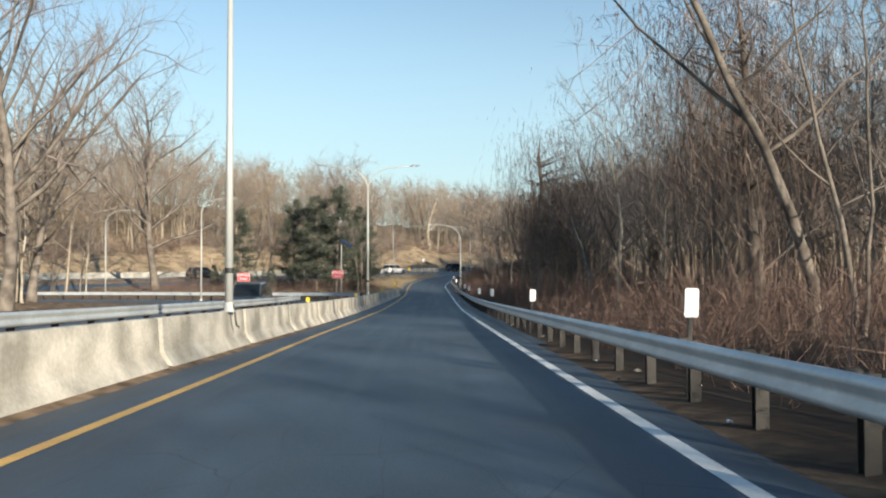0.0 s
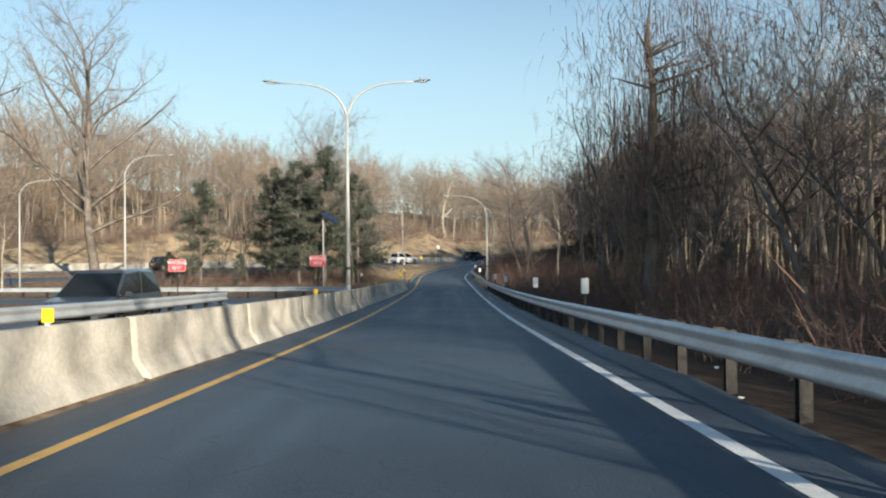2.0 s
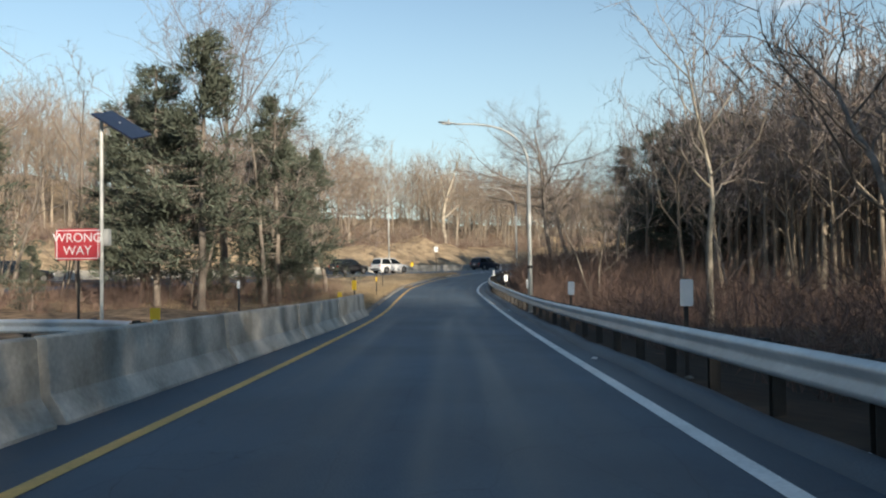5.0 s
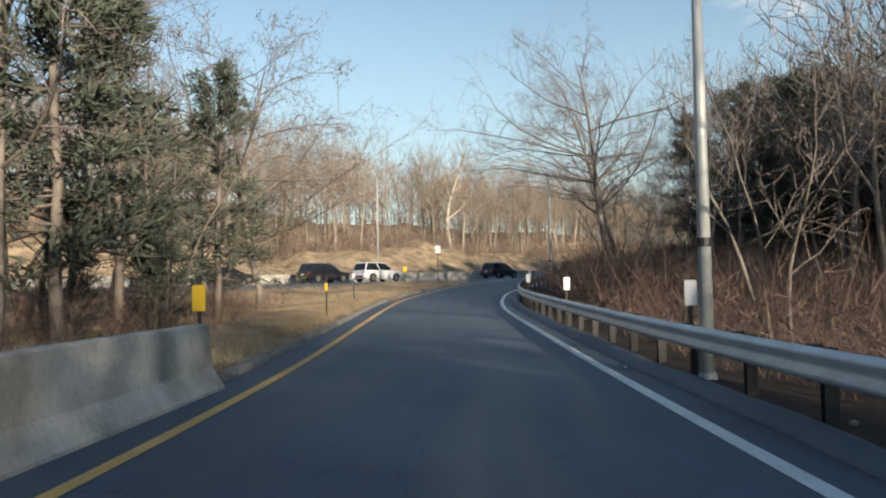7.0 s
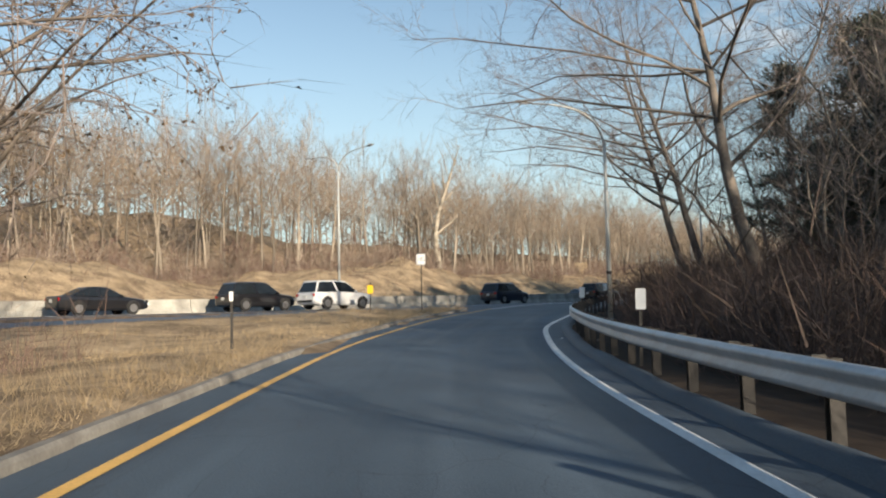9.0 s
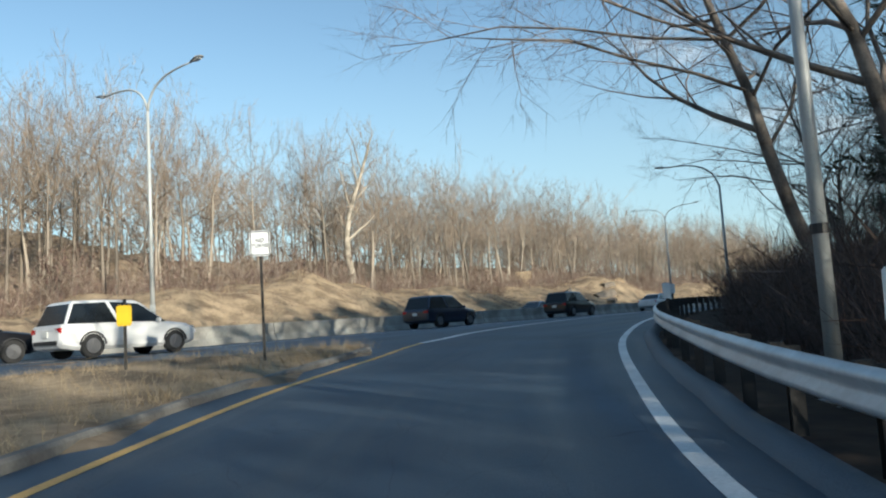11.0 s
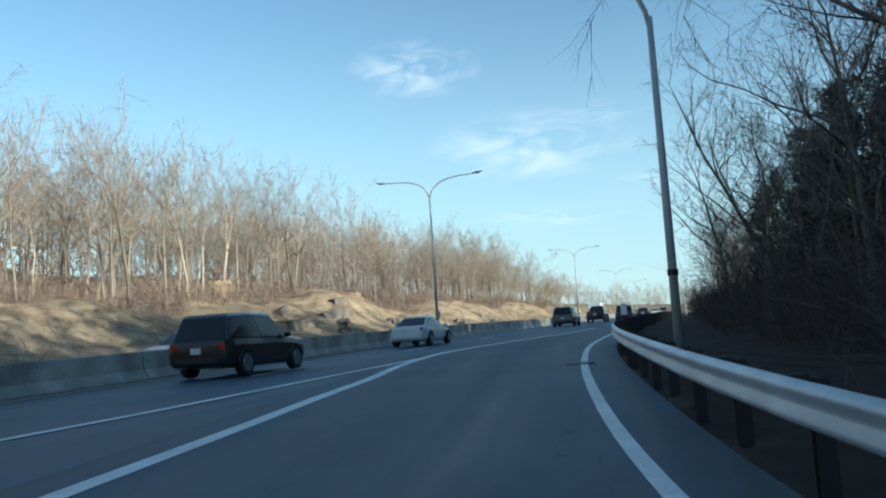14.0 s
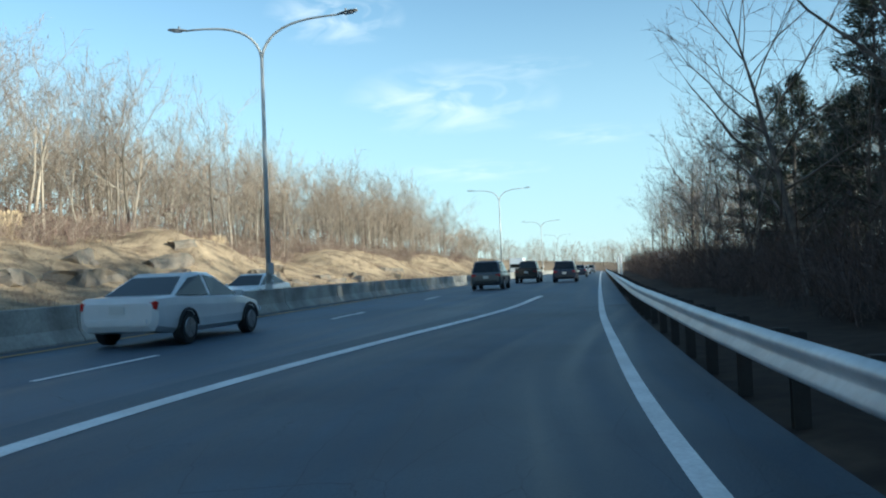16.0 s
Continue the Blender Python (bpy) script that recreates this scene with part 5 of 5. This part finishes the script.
def build_lamps():
    for x, y in ((-4.62, 18.3), (-4.32, 55.2)):
        lamp = street_lamp(x, y, float(road_z(x, y)) + 0.88, (0.0, math.pi), 7.6, 8.95, 2.95, "silver double-armed street lamp standing on the concrete barrier", collar=0.95)
        bm = bmesh.new()
        tube(bm, [(0.09, -0.03, 0.18), (0.14, -0.03, 0.06), (0.15, -0.03, -0.12), (0.17, 0.0, -0.3), (0.22, 0.05, -0.36)], 0.022, 6)
        part("cable", bm, M_BLACK, lamp, "dark cable that hangs down the barrier", True)
    a = HW_A
    side = math.atan2(HW_N[1], HW_N[0])
    for x, y in ((-7.1, 153.0), (31.9, 198.1), (74.6, 244.9), (117, 292), (159, 339)):
        lamp = street_lamp(x, y, float(road_z(x, y)) + 0.82, (side, side + math.pi), 8.5 + (0.5 if y < 160 else 0), 9.55 + (0.55 if y < 160 else 0), 2.95, "silver double-armed street lamp on the median barrier", collar=0)
        part("junction_box", box(bmesh.new(), 0.2, 0.14, 0.42, (0.03, -0.14, 0.75), 0.02), M_LAMP, lamp, "pale junction box strapped to the pole")
    for x, y, t in ((3.38, 87.4, math.pi), (6.6, 129.5, math.pi * 1.06), (22.0, 164.4, math.pi - HW_A * 0.9)):
        street_lamp(x, y, float(road_z(x, y)) - 0.1, (t,), 7.3 - (0.85 if y < 100 else 0), 8.75 - (0.85 if y < 100 else 0), 3.0, "grey single-armed street lamp behind the guardrail", radius=0.10, collar=2.0)
    for x, y in ((-20.7, 72), (-35, 86)):
        street_lamp(x, y, float(road_z(x, y)), (0.0,), 8.2, 9.3, 2.6, "slender silver single-armed street lamp beside the side ramp", radius=0.08)


build_lamps()


# ---- signs and markers ----
def panel(name, w, h, mat, parent, at, thick=0.008, label=""):
    bm = box(bmesh.new(), w, thick, h, at, 0.0)
    edges = [e for e in bm.edges if abs((e.verts[0].co - e.verts[1].co).normalized().y) > 0.9]
    bmesh.ops.bevel(bm, geom=edges, offset=min(w, h) * 0.08, segments=3, affect="EDGES")
    return part(name, bm, mat, parent, label)


def u_post(h, parent, mat=None, at=(0, 0.03)):
    bm = bmesh.new()
    box(bm, 0.05, 0.008, h + 0.4, (at[0], at[1], h / 2 - 0.2))
    box(bm, 0.008, 0.03, h + 0.4, (at[0] - 0.025, at[1] + 0.012, h / 2 - 0.2))
    box(bm, 0.008, 0.03, h + 0.4, (at[0] + 0.025, at[1] + 0.012, h / 2 - 0.2))
    return part("post", bm, mat or M_POST, parent)


def words(text, size, parent, at, mat, thick=0.002):
    cu = bpy.data.curves.new("lettering", "FONT")
    cu.body, cu.size, cu.align_x, cu.align_y, cu.extrude = text, size, "CENTER", "CENTER", thick
    cu.materials.append(mat)
    ob = new("lettering", cu)
    ob.parent = parent
    ob.matrix_basis = pose(*at, 90, 0, 0)
    return ob


def sign_frame(parent, w, h, mat, y):
    """A thin border along a panel's edge."""
    bm = bmesh.new()
    t = 0.018
    box(bm, w, 0.004, t, (0, y, h[1] - t / 2))
    box(bm, w, 0.004, t, (0, y, h[0] + t / 2))
    box(bm, t, 0.004, h[1] - h[0] - 2 * t, (-w / 2 + t / 2, y, (h[0] + h[1]) / 2))
    box(bm, t, 0.004, h[1] - h[0] - 2 * t, (w / 2 - t / 2, y, (h[0] + h[1]) / 2))
    return part("border", bm, mat, parent)


def build_signs():
    first = None
    nor = normals(WHITE_LINE)
    for y, d in ((9.6, 1.15), (25.2, 1.1), (39.9, 1.1), (50.5, 1.1), (65.6, 1.1), (77.5, 1.1), (88.1, 1.1), (99.8, 1.15), (112.4, 1.15), (125.6, 1.2), (139.5, 1.15), (150.6, 1.1), (173.6, 1.25)):
        j = int(np.argmin(np.abs(WHITE_LINE[:, 1] - y)))
        x0, y0 = WHITE_LINE[j] + nor[j] * d
        turn = -math.degrees(math.atan2(-nor[j, 1], nor[j, 0]))
        m = pose(x0, y0, float(road_z(x0, y0)) - 0.1, rnd.uniform(-2, 2), rnd.uniform(-2.5, 2.5), turn)
        if first is None:
            first = empty("delineator", m, "white rectangular reflector panel on a thin steel post behind the guardrail", "marker post", "roadside delineators")
            panel("panel", 0.18, 0.37, M_WHITE, first, (0, 0, 1.3))
            u_post(1.5, first)
        else:
            copy_thing(first, m)
    # one sign with words for each approach of the side ramp
    for x, y, zc in ((-15.8, 67.4, 2.15), (-8.5, 73.2, 2.4)):
        z = float(ground_z(x, y))
        s = empty("wrong_way_sign", pose(x, y, z, 0, 0, -3), "red wrong way sign with white words on a steel post", "road sign", "wrong way signs")
        panel("panel", 1.05, 0.72, M_RED, s, (0, 0, zc))
        words("WRONG\nWAY", 0.29, s, (0, -0.008, zc), M_WHITE)
        sign_frame(s, 0.99, (zc - 0.33, zc + 0.33), M_WHITE, -0.006)
        u_post(zc + 0.3, s)
    x, y = -8.25, 73.9
    z = float(ground_z(x, y))
    s = empty("solar_post", pose(x, y, z), "tall steel post with a tilted solar panel on top", "solar post")
    bm = bmesh.new()
    tube(bm, [(0, 0, -0.3), (0, 0, 5.6)], 0.045, 8)
    part("pole", bm, M_LAMP, s)
    bm = bmesh.new()
    box(bm, 1.15, 0.9, 0.04, (0.4, 0, 0), 0.005)
    ob = part("solar_panel", bm, M_SOLAR, s, "dark tilted solar panel")
    ob.matrix_basis = pose(0.15, 0, 5.5, 18, 32, 0)
    bm = bmesh.new()
    tube(bm, [(0, 0, 5.2), (0.45, 0, 5.35)], 0.02, 6)
    part("bracket", bm, M_LAMP, s)
    bm = box(bmesh.new(), 0.3, 0.2, 0.4, (0, 0.12, 2.6), 0.02)
    part("control_box", bm, M_LAMP, s)
    # no turns
    x, y = -1.1, 139.4
    z = float(ground_z(x, y))
    s = empty("no_turns_sign", pose(x, y, z, 0, 0, -4), "white no turns sign with black words on a steel post", "road sign")
    panel("panel", 0.48, 0.60, M_WHITE, s, (0, 0, 2.72))
    words("NO\nTURNS", 0.125, s, (0, -0.008, 2.72), M_BLACK)
    sign_frame(s, 0.44, (2.44, 3.0), M_BLACK, -0.006)
    u_post(2.95, s)
    # yellow markers on the island
    for x, y, w, h in ((-3.95, 88.6, 0.2, 0.4), (-4.3, 103.2, 0.1, 0.26), (-3.6, 137.4, 0.3, 0.42)):
        z = float(ground_z(x, y))
        s = empty("object_marker", pose(x, y, z, 0, 0, rnd.uniform(-4, 4)), "yellow reflective object marker on a thin post in the grass", "marker post", "yellow markers")
        panel("panel", w, h, M_YELLOW, s, (0, 0, 0.86 + h / 2))
        u_post(1.2 + h / 2, s)
    for x, y, h in ((-5.0, 116.5, 1.35), (-6.2, 78.5, 1.35)):
        z = float(ground_z(x, y))
        s = empty("thin_post", pose(x, y, z), "thin grey steel marker post with a small reflector", "marker post")
        u_post(h, s)
        panel("reflector", 0.09, 0.22, M_WHITE, s, (0, 0, h - 0.12))
    # far brown sign and white posts beside the merging lane
    x, y = hw(96, 10.5)
    s = empty("exit_sign", pose(x, y, float(ground_z(x, y)), 0, 0, -44), "small brown road sign on two posts", "road sign")
    panel("panel", 2.0, 1.0, M_BROWN, s, (0, 0, 2.4))
    sign_frame(s, 1.9, (1.95, 2.85), M_WHITE, -0.006)
    for dz in (2.58, 2.25):
        part("writing", box(bmesh.new(), 1.3, 0.004, 0.14, (0, -0.007, dz)), M_WHITE, s)
    u_post(2.8, s, None, (-0.7, 0.03))
    u_post(2.8, s, None, (0.7, 0.03))
    for sv, q, h in ((128, 6.5, 3.4), (138, 6.3, 3.0)):
        x, y = hw(sv, q)
        s = empty("white_post", pose(x, y, float(ground_z(x, y))), "tall white post beside the highway", "post")
        bm = bmesh.new()
        tube(bm, [(0, 0, -0.3), (0, 0, h)], 0.14, 10)
        part("post", bm, M_WHITE, s)
        bm = bmesh.new()
        tube(bm, [(0, 0, h), (0, 0, h + 0.12)], [0.16, 0.05], 10)
        part("cap", bm, M_LAMP, s)
    # reflectors on the barrier
    first = None
    for y in (4, 30, 47, 66, 82):
        x = float(np.interp(y, [-60, 20, 40, 56, 75, 87.6], [-4.75, -4.72, -4.5, -4.25, -3.9, -3.5]))
        m = pose(x, y, float(road_z(x, y)) + 0.885)
        if first is None:
            first = empty("barrier_reflector", m, "small yellow reflector standing on the concrete barrier", "reflector", "barrier reflectors")
            part("bracket", box(bmesh.new(), 0.06, 0.05, 0.05, (0, 0, 0.025), 0.006), M_STEEL, first)
            part("face", box(bmesh.new(), 0.14, 0.02, 0.16, (0, 0, 0.13), 0.006), M_YELLOW, first, "yellow reflector")
        else:
            copy_thing(first, m)


build_signs()


# ---- vehicles ----
def wheel(car, x, y, r):
    side = 1 if x > 0 else -1
    bm = bmesh.new()
    bmesh.ops.create_cone(bm, cap_ends=True, segments=24, radius1=r, radius2=r, depth=0.23, matrix=pose(0, 0, 0, 0, 90, 0))
    bmesh.ops.bevel(bm, geom=[e for e in bm.edges if e.is_boundary or len(e.link_faces) == 2 and any(len(f.verts) > 4 for f in e.link_faces)], offset=0.03, segments=2, affect="EDGES")
    tyre = part("wheel", bm, M_TIRE, car)
    tyre.matrix_basis = pose(x, y, r)
    bm = bmesh.new()
    bmesh.ops.create_cone(bm, cap_ends=True, segments=20, radius1=r * 0.66, radius2=r * 0.6, depth=0.03, matrix=pose(side * 0.115, 0, 0, 0, 90 * side, 0))
    for k in range(5):
        a = k * 1.2566
        box(bm, 0.02, r * 0.12, r * 0.6, (side * 0.13, 0, r * 0.3), 0, pose(0, 0, 0, math.degrees(a)))
    part("rim", bm, M_RIM, tyre, "alloy rim")
    return tyre


def loft(bm, rings):
    rows = [[bm.verts.new(p) for p in r] for r in rings]
    k = len(rows[0])
    for a, b in zip(rows, rows[1:]):
        for i in range(k):
            bm.faces.new((a[i], a[(i + 1) % k], b[(i + 1) % k], b[i]))
    bm.faces.new(rows[0][::-1])
    bm.faces.new(rows[-1])
    return bm


CARS = {  # stations from tail to nose: y, half width, low, belt ; glasshouse: tail foot, tail top, front top, front foot ; roof height
    "suv": dict(body=[(-2.33, 0.78, 0.42, 0.88), (-2.28, 0.88, 0.34, 1.02), (-1.9, 0.94, 0.26, 1.07), (-0.6, 0.95, 0.24, 1.05), (0.75, 0.95, 0.24, 1.03), (1.3, 0.94, 0.25, 1.01), (2.0, 0.90, 0.27, 0.92), (2.25, 0.80, 0.34, 0.80), (2.34, 0.66, 0.42, 0.70)],
                glass=(-2.2, -1.92, 0.3, 1.2), roof=1.72, r=0.36, axle=(-1.38, 1.42)),
    "sedan": dict(body=[(-2.40, 0.74, 0.42, 0.86), (-2.33, 0.84, 0.32, 0.98), (-1.7, 0.91, 0.24, 1.00), (-0.6, 0.92, 0.22, 0.96), (0.75, 0.92, 0.22, 0.94), (1.3, 0.91, 0.23, 0.90), (2.05, 0.87, 0.25, 0.78), (2.32, 0.76, 0.32, 0.68), (2.42, 0.60, 0.40, 0.60)],
                  glass=(-1.75, -0.95, 0.25, 1.15), roof=1.44, r=0.33, axle=(-1.42, 1.42)),
    "pickup": dict(body=[(-2.85, 0.88, 0.50, 1.08), (-2.80, 0.94, 0.42, 1.12), (-1.9, 0.97, 0.34, 1.12), (-0.6, 0.97, 0.32, 1.14), (0.95, 0.97, 0.32, 1.15), (1.5, 0.97, 0.34, 1.14), (2.4, 0.95, 0.36, 1.06), (2.75, 0.90, 0.42, 0.96), (2.85, 0.78, 0.50, 0.86)],
                   glass=(-0.95, -0.8, 0.85, 1.45), roof=1.85, r=0.40, axle=(-1.75, 1.85)),
}


def car(kind, paint, m, label):
    c = CARS[kind]
    ob = empty("car", m, label, "pickup truck" if kind == "pickup" else "car")
    bm = bmesh.new()
    rings = []
    for y, w, lo, belt in c["body"]:
        half = [(w * 0.86, lo), (w * 0.97, lo + 0.10), (w, lo + 0.28), (w * 0.985, belt - 0.20), (w * 0.95, belt - 0.05), (w * 0.84, belt)]
        rings.append([(x, y, z) for x, z in half] + [(-x, y, z) for x, z in half[::-1]])
    body = part("body", loft(bm, rings), paint, ob, smooth_faces=False)
    bv = body.modifiers.new("soft", "BEVEL")
    bv.width, bv.segments, bv.limit_method = 0.06, 3, "ANGLE"
    tf, tt, ft, ff = c["glass"]
    wb = 0.87 if kind == "suv" else 0.81
    zr = c["roof"]
    belt = lambda y: float(np.interp(y, [b[0] for b in c["body"]], [b[3] for b in c["body"]])) - 0.03
    wr = 0.71 if kind == "suv" else 0.62

    bm = bmesh.new()
    mid_l, mid_u = (tf + ff) / 2, (tt + ft) / 2
    lower = [(wb, tf, belt(tf)), (wb + 0.02, mid_l, belt(0)), (wb, ff, belt(ff)), (-wb, ff, belt(ff)), (-wb - 0.02, mid_l, belt(0)), (-wb, tf, belt(tf))]
    upper = [(wr, tt, zr - 0.06), (wr + 0.02, mid_u, zr - 0.02), (wr, ft, zr - 0.06), (-wr, ft, zr - 0.06), (-wr - 0.02, mid_u, zr - 0.02), (-wr, tt, zr - 0.06)]
    cabin = part("cabin", loft(bm, [lower, upper]), paint, ob)
    bv = cabin.modifiers.new("soft", "BEVEL")
    bv.width, bv.segments, bv.limit_method = 0.05, 3, "ANGLE"

    def pane(name, corners, inset):
        q = [Vector(p) for p in corners]
        mid = sum(q, Vector()) / 4
        nrm = (q[1] - q[0]).cross(q[3] - q[0]).normalized()
        if nrm.dot(mid - Vector((0, 0, 1.2))) < 0:
            nrm = -nrm
        q = [p + (mid - p).normalized() * inset for p in q]
        bm = bmesh.new()
        loft(bm, [[p - nrm * 0.01 for p in q], [p + nrm * 0.012 for p in q]])
        part(name, bm, M_GLASS, ob, "dark tinted glass")

    pane("windshield", (lower[2], lower[3], upper[3], upper[2]), 0.07)
    pane("rear_window", (lower[0], lower[5], upper[5], upper[0]), 0.09)
    pane("side_window", (lower[0], lower[1], upper[1], upper[0]), 0.075)
    pane("side_window", (lower[1], lower[2], upper[2], upper[1]), 0.075)
    pane("side_window", (lower[5], lower[4], upper[4], upper[5]), 0.075)
    pane("side_window", (lower[4], lower[3], upper[3], upper[4]), 0.075)
    bm = bmesh.new()
    e = -0.02
    r0 = [(wr + e, tt - e, zr - 0.065), (wr + 0.02 + e, (tt + ft) / 2, zr - 0.025), (wr + e, ft + e, zr - 0.065), (-wr - e, ft + e, zr - 0.065), (-wr - 0.02 - e, (tt + ft) / 2, zr - 0.025), (-wr - e, tt - e, zr - 0.065)]
    r1 = [(x * 0.86, y * 0.9 + 0.1 * (tt + ft) / 2, zr + (0.02 if abs(y - (tt + ft) / 2) < 0.1 else 0.0)) for x, y, z in r0]
    part("roof", loft(bm, [r0, r1]), paint, ob, smooth_faces=False)
    for sx in (1, -1):
        bm = box(bmesh.new(), 0.2, 0.1, 0.14, (sx * 1.02, ff - 0.42, belt(ff) + 0.08), 0.03)
        part("mirror", bm, paint, ob)
        y0, w, lo, b = c["body"][1]
        bm = box(bmesh.new(), 0.30, 0.10, 0.17, (sx * (w * 0.80), y0 + 0.0, b - 0.17), 0.02)
        part("tail_light", bm, M_TAIL, ob, "red tail light")
        y0, w, lo, b = c["body"][-2]
        bm = box(bmesh.new(), 0.32, 0.12, 0.14, (sx * (w * 0.84), y0 + 0.0, b - 0.13), 0.03)
        part("headlight", bm, M_HEAD, ob, "clear headlight")
        for y in c["axle"]:
            wheel(ob, sx * (0.86 if kind != "pickup" else 0.88), y, c["r"])
        for y in c["axle"]:
            bm = bmesh.new()
            arc = [(sx * 0.955, y + (c["r"] + 0.05) * math.cos(a), c["r"] + (c["r"] + 0.05) * math.sin(a)) for a in np.linspace(0.1, math.pi - 0.1, 9)]
            tube(bm, arc, 0.03, 5)
            part("wheel_arch", bm, M_TRIM, ob)
    y0, w, lo, b = c["body"][0]
    part("rear_bumper", box(bmesh.new(), w * 1.8, 0.16, 0.2, (0, y0 + 0.05, lo + 0.08), 0.04), M_TRIM if kind != "sedan" else paint, ob)
    part("number_plate", box(bmesh.new(), 0.32, 0.02, 0.16, (0, y0 - 0.02, (lo + b) / 2 + 0.1), 0.004), M_PLATE, ob)
    y0, w, lo, b = c["body"][-1]
    part("grille", box(bmesh.new(), w * 1.3, 0.06, 0.2, (0, y0, lo + 0.2), 0.02), M_TRIM, ob)
    if kind == "pickup":
        part("bed_floor", box(bmesh.new(), 1.5, 1.75, 0.02, (0, -1.85, 1.135), 0), M_TRIM, ob)
        for sx in (1, -1):
            part("bed_side", box(bmesh.new(), 0.12, 1.85, 0.14, (sx * 0.84, -1.87, 1.17), 0.02), paint, ob)
        part("tailgate", box(bmesh.new(), 1.6, 0.08, 0.2, (0, -2.76, 1.14), 0.02), paint, ob)
    return ob


def build_cars():
    ahead, back = -math.degrees(HW_A), 180 - math.degrees(HW_A)
    z = float(road_z(-10.0, 44))
    car("suv", P_GREY, pose(-10.0, 44, z + 0.01, 0, 0, 180), "grey suv with dark windows on the side ramp")
    rows = [("sedan", P_BLACK, -48.8, -5.7, ahead, "black sedan on the highway's far lane"),
            ("suv", P_BLACK, -39.4, -5.2, ahead, "long black suv on the highway's far lane"),
            ("suv", P_WHITE, -35.6, -2.4, ahead, "white suv on the highway's near lane"),
            ("suv", P_BLUE, -14.5, -5.3, ahead, "dark blue suv on the highway beside the median"),
            ("suv", P_BLACK, 0.5, -5.1, ahead, "black suv on the highway beside the median"),
            ("sedan", P_WHITE, 18.0, -5.6, ahead, "white sedan with dark windows on the highway"),
            ("suv", P_GREY, 50.6, -3.2, ahead, "dark grey suv on the highway"),
            ("pickup", P_BLACK, 70.0, -2.6, ahead, "black pickup truck on the highway"),
            ("suv", P_BLUE, 68.0, 0.6, ahead, "dark blue suv further along the highway"),
            ("sedan", P_BLUE, 96.0, 0.9, ahead, "dark blue sedan far along the highway"),
            ("sedan", P_WHITE, 144.0, 0.6, ahead, "white sedan far along the highway"),
            ("suv", P_SILVER, 168.0, 1.2, ahead, "silver suv far along the highway"),
            ("sedan", P_WHITE, 36.0, -12.2, back, "white sedan on the opposite carriageway"),
            ("sedan", P_SILVER, 8.0, -12.2, back, "silver sedan on the opposite carriageway"),
            ("suv", P_BLACK, -76.0, -1.9, ahead, "black suv on the highway behind the island")]
    for kind, paint, s, q, turn, label in rows:
        x, y = hw(s, q)
        car(kind, paint, pose(x, y, float(road_z(x, y)) + 0.01, 0, 0, turn), label)
    # a box truck far off on the opposite carriageway
    x, y = hw(150, -12)
    t = empty("box_truck", pose(x, y, float(road_z(x, y)), 0, 0, back), "white box truck on the opposite carriageway", "truck")
    part("cargo_box", box(bmesh.new(), 2.4, 5.2, 2.5, (0, -0.9, 2.1), 0.04), M_WHITE, t)
    part("cab", box(bmesh.new(), 2.1, 1.7, 1.7, (0, 2.6, 1.45), 0.15), P_WHITE, t)
    part("windshield", box(bmesh.new(), 1.8, 0.06, 0.7, (0, 3.45, 1.9), 0.02), M_GLASS, t)
    for sx in (1, -1):
        for yy in (-2.2, 2.4):
            wheel(t, sx * 0.95, yy, 0.42)


build_cars()


# ---- a drain cover in the edge of the lane ----
def build_drain():
    x, y = 21.75, 167.55
    d = empty("drain_cover", pose(x, y, float(road_z(x, y)) + 0.012), "round worn iron drain cover set in the asphalt", "manhole cover")
    bm = bmesh.new()
    tube(bm, [(0, 0, -0.05), (0, 0, 0.012), (0, 0, 0.02)], [0.27, 0.27, 0.255], 28)
    part("lid", bm, M_ASPHALT_HW, d)
    bm = bmesh.new()
    for k in range(28):
        a = k * math.pi / 14
        box(bm, 0.06, 0.075, 0.07, (0, 0, 0), 0.0, pose(math.cos(a) * 0.315, math.sin(a) * 0.315, -0.012, 0, 0, math.degrees(a)))
    part("ring", bm, M_CURB, d, "pale worn ring round the lid")


build_drain()


# ---- litter beside the road ----
def build_litter():
    r = random.Random(12)
    nor = normals(WHITE_LINE)
    for i in range(26):
        y = r.uniform(6, 170)
        j = int(np.argmin(np.abs(WHITE_LINE[:, 1] - y)))
        x0, y0 = WHITE_LINE[j] + nor[j] * r.uniform(0.3, 1.9)
        bm = bmesh.new()
        bmesh.ops.create_icosphere(bm, subdivisions=2, radius=1)
        k = r.uniform(0.02, 0.05)
        for v in bm.verts:
            v.co = Vector((v.co.x * k * 1.4, v.co.y * k, v.co.z * k * 0.6)) * (1 + 0.6 * noise.noise(v.co * 2 + Vector((i * 3.1, 0, 0))))
        ob = part("litter", bm, M_WHITE if i % 2 else M_CURB, None)
        ob.matrix_basis = pose(x0, y0, float(road_z(x0, y0)) + 0.02 + k * 0.3, 0, 0, r.uniform(0, 360))
        tagged(ob, "small crumpled piece of pale litter on the shoulder", "litter", "roadside litter")


build_litter()
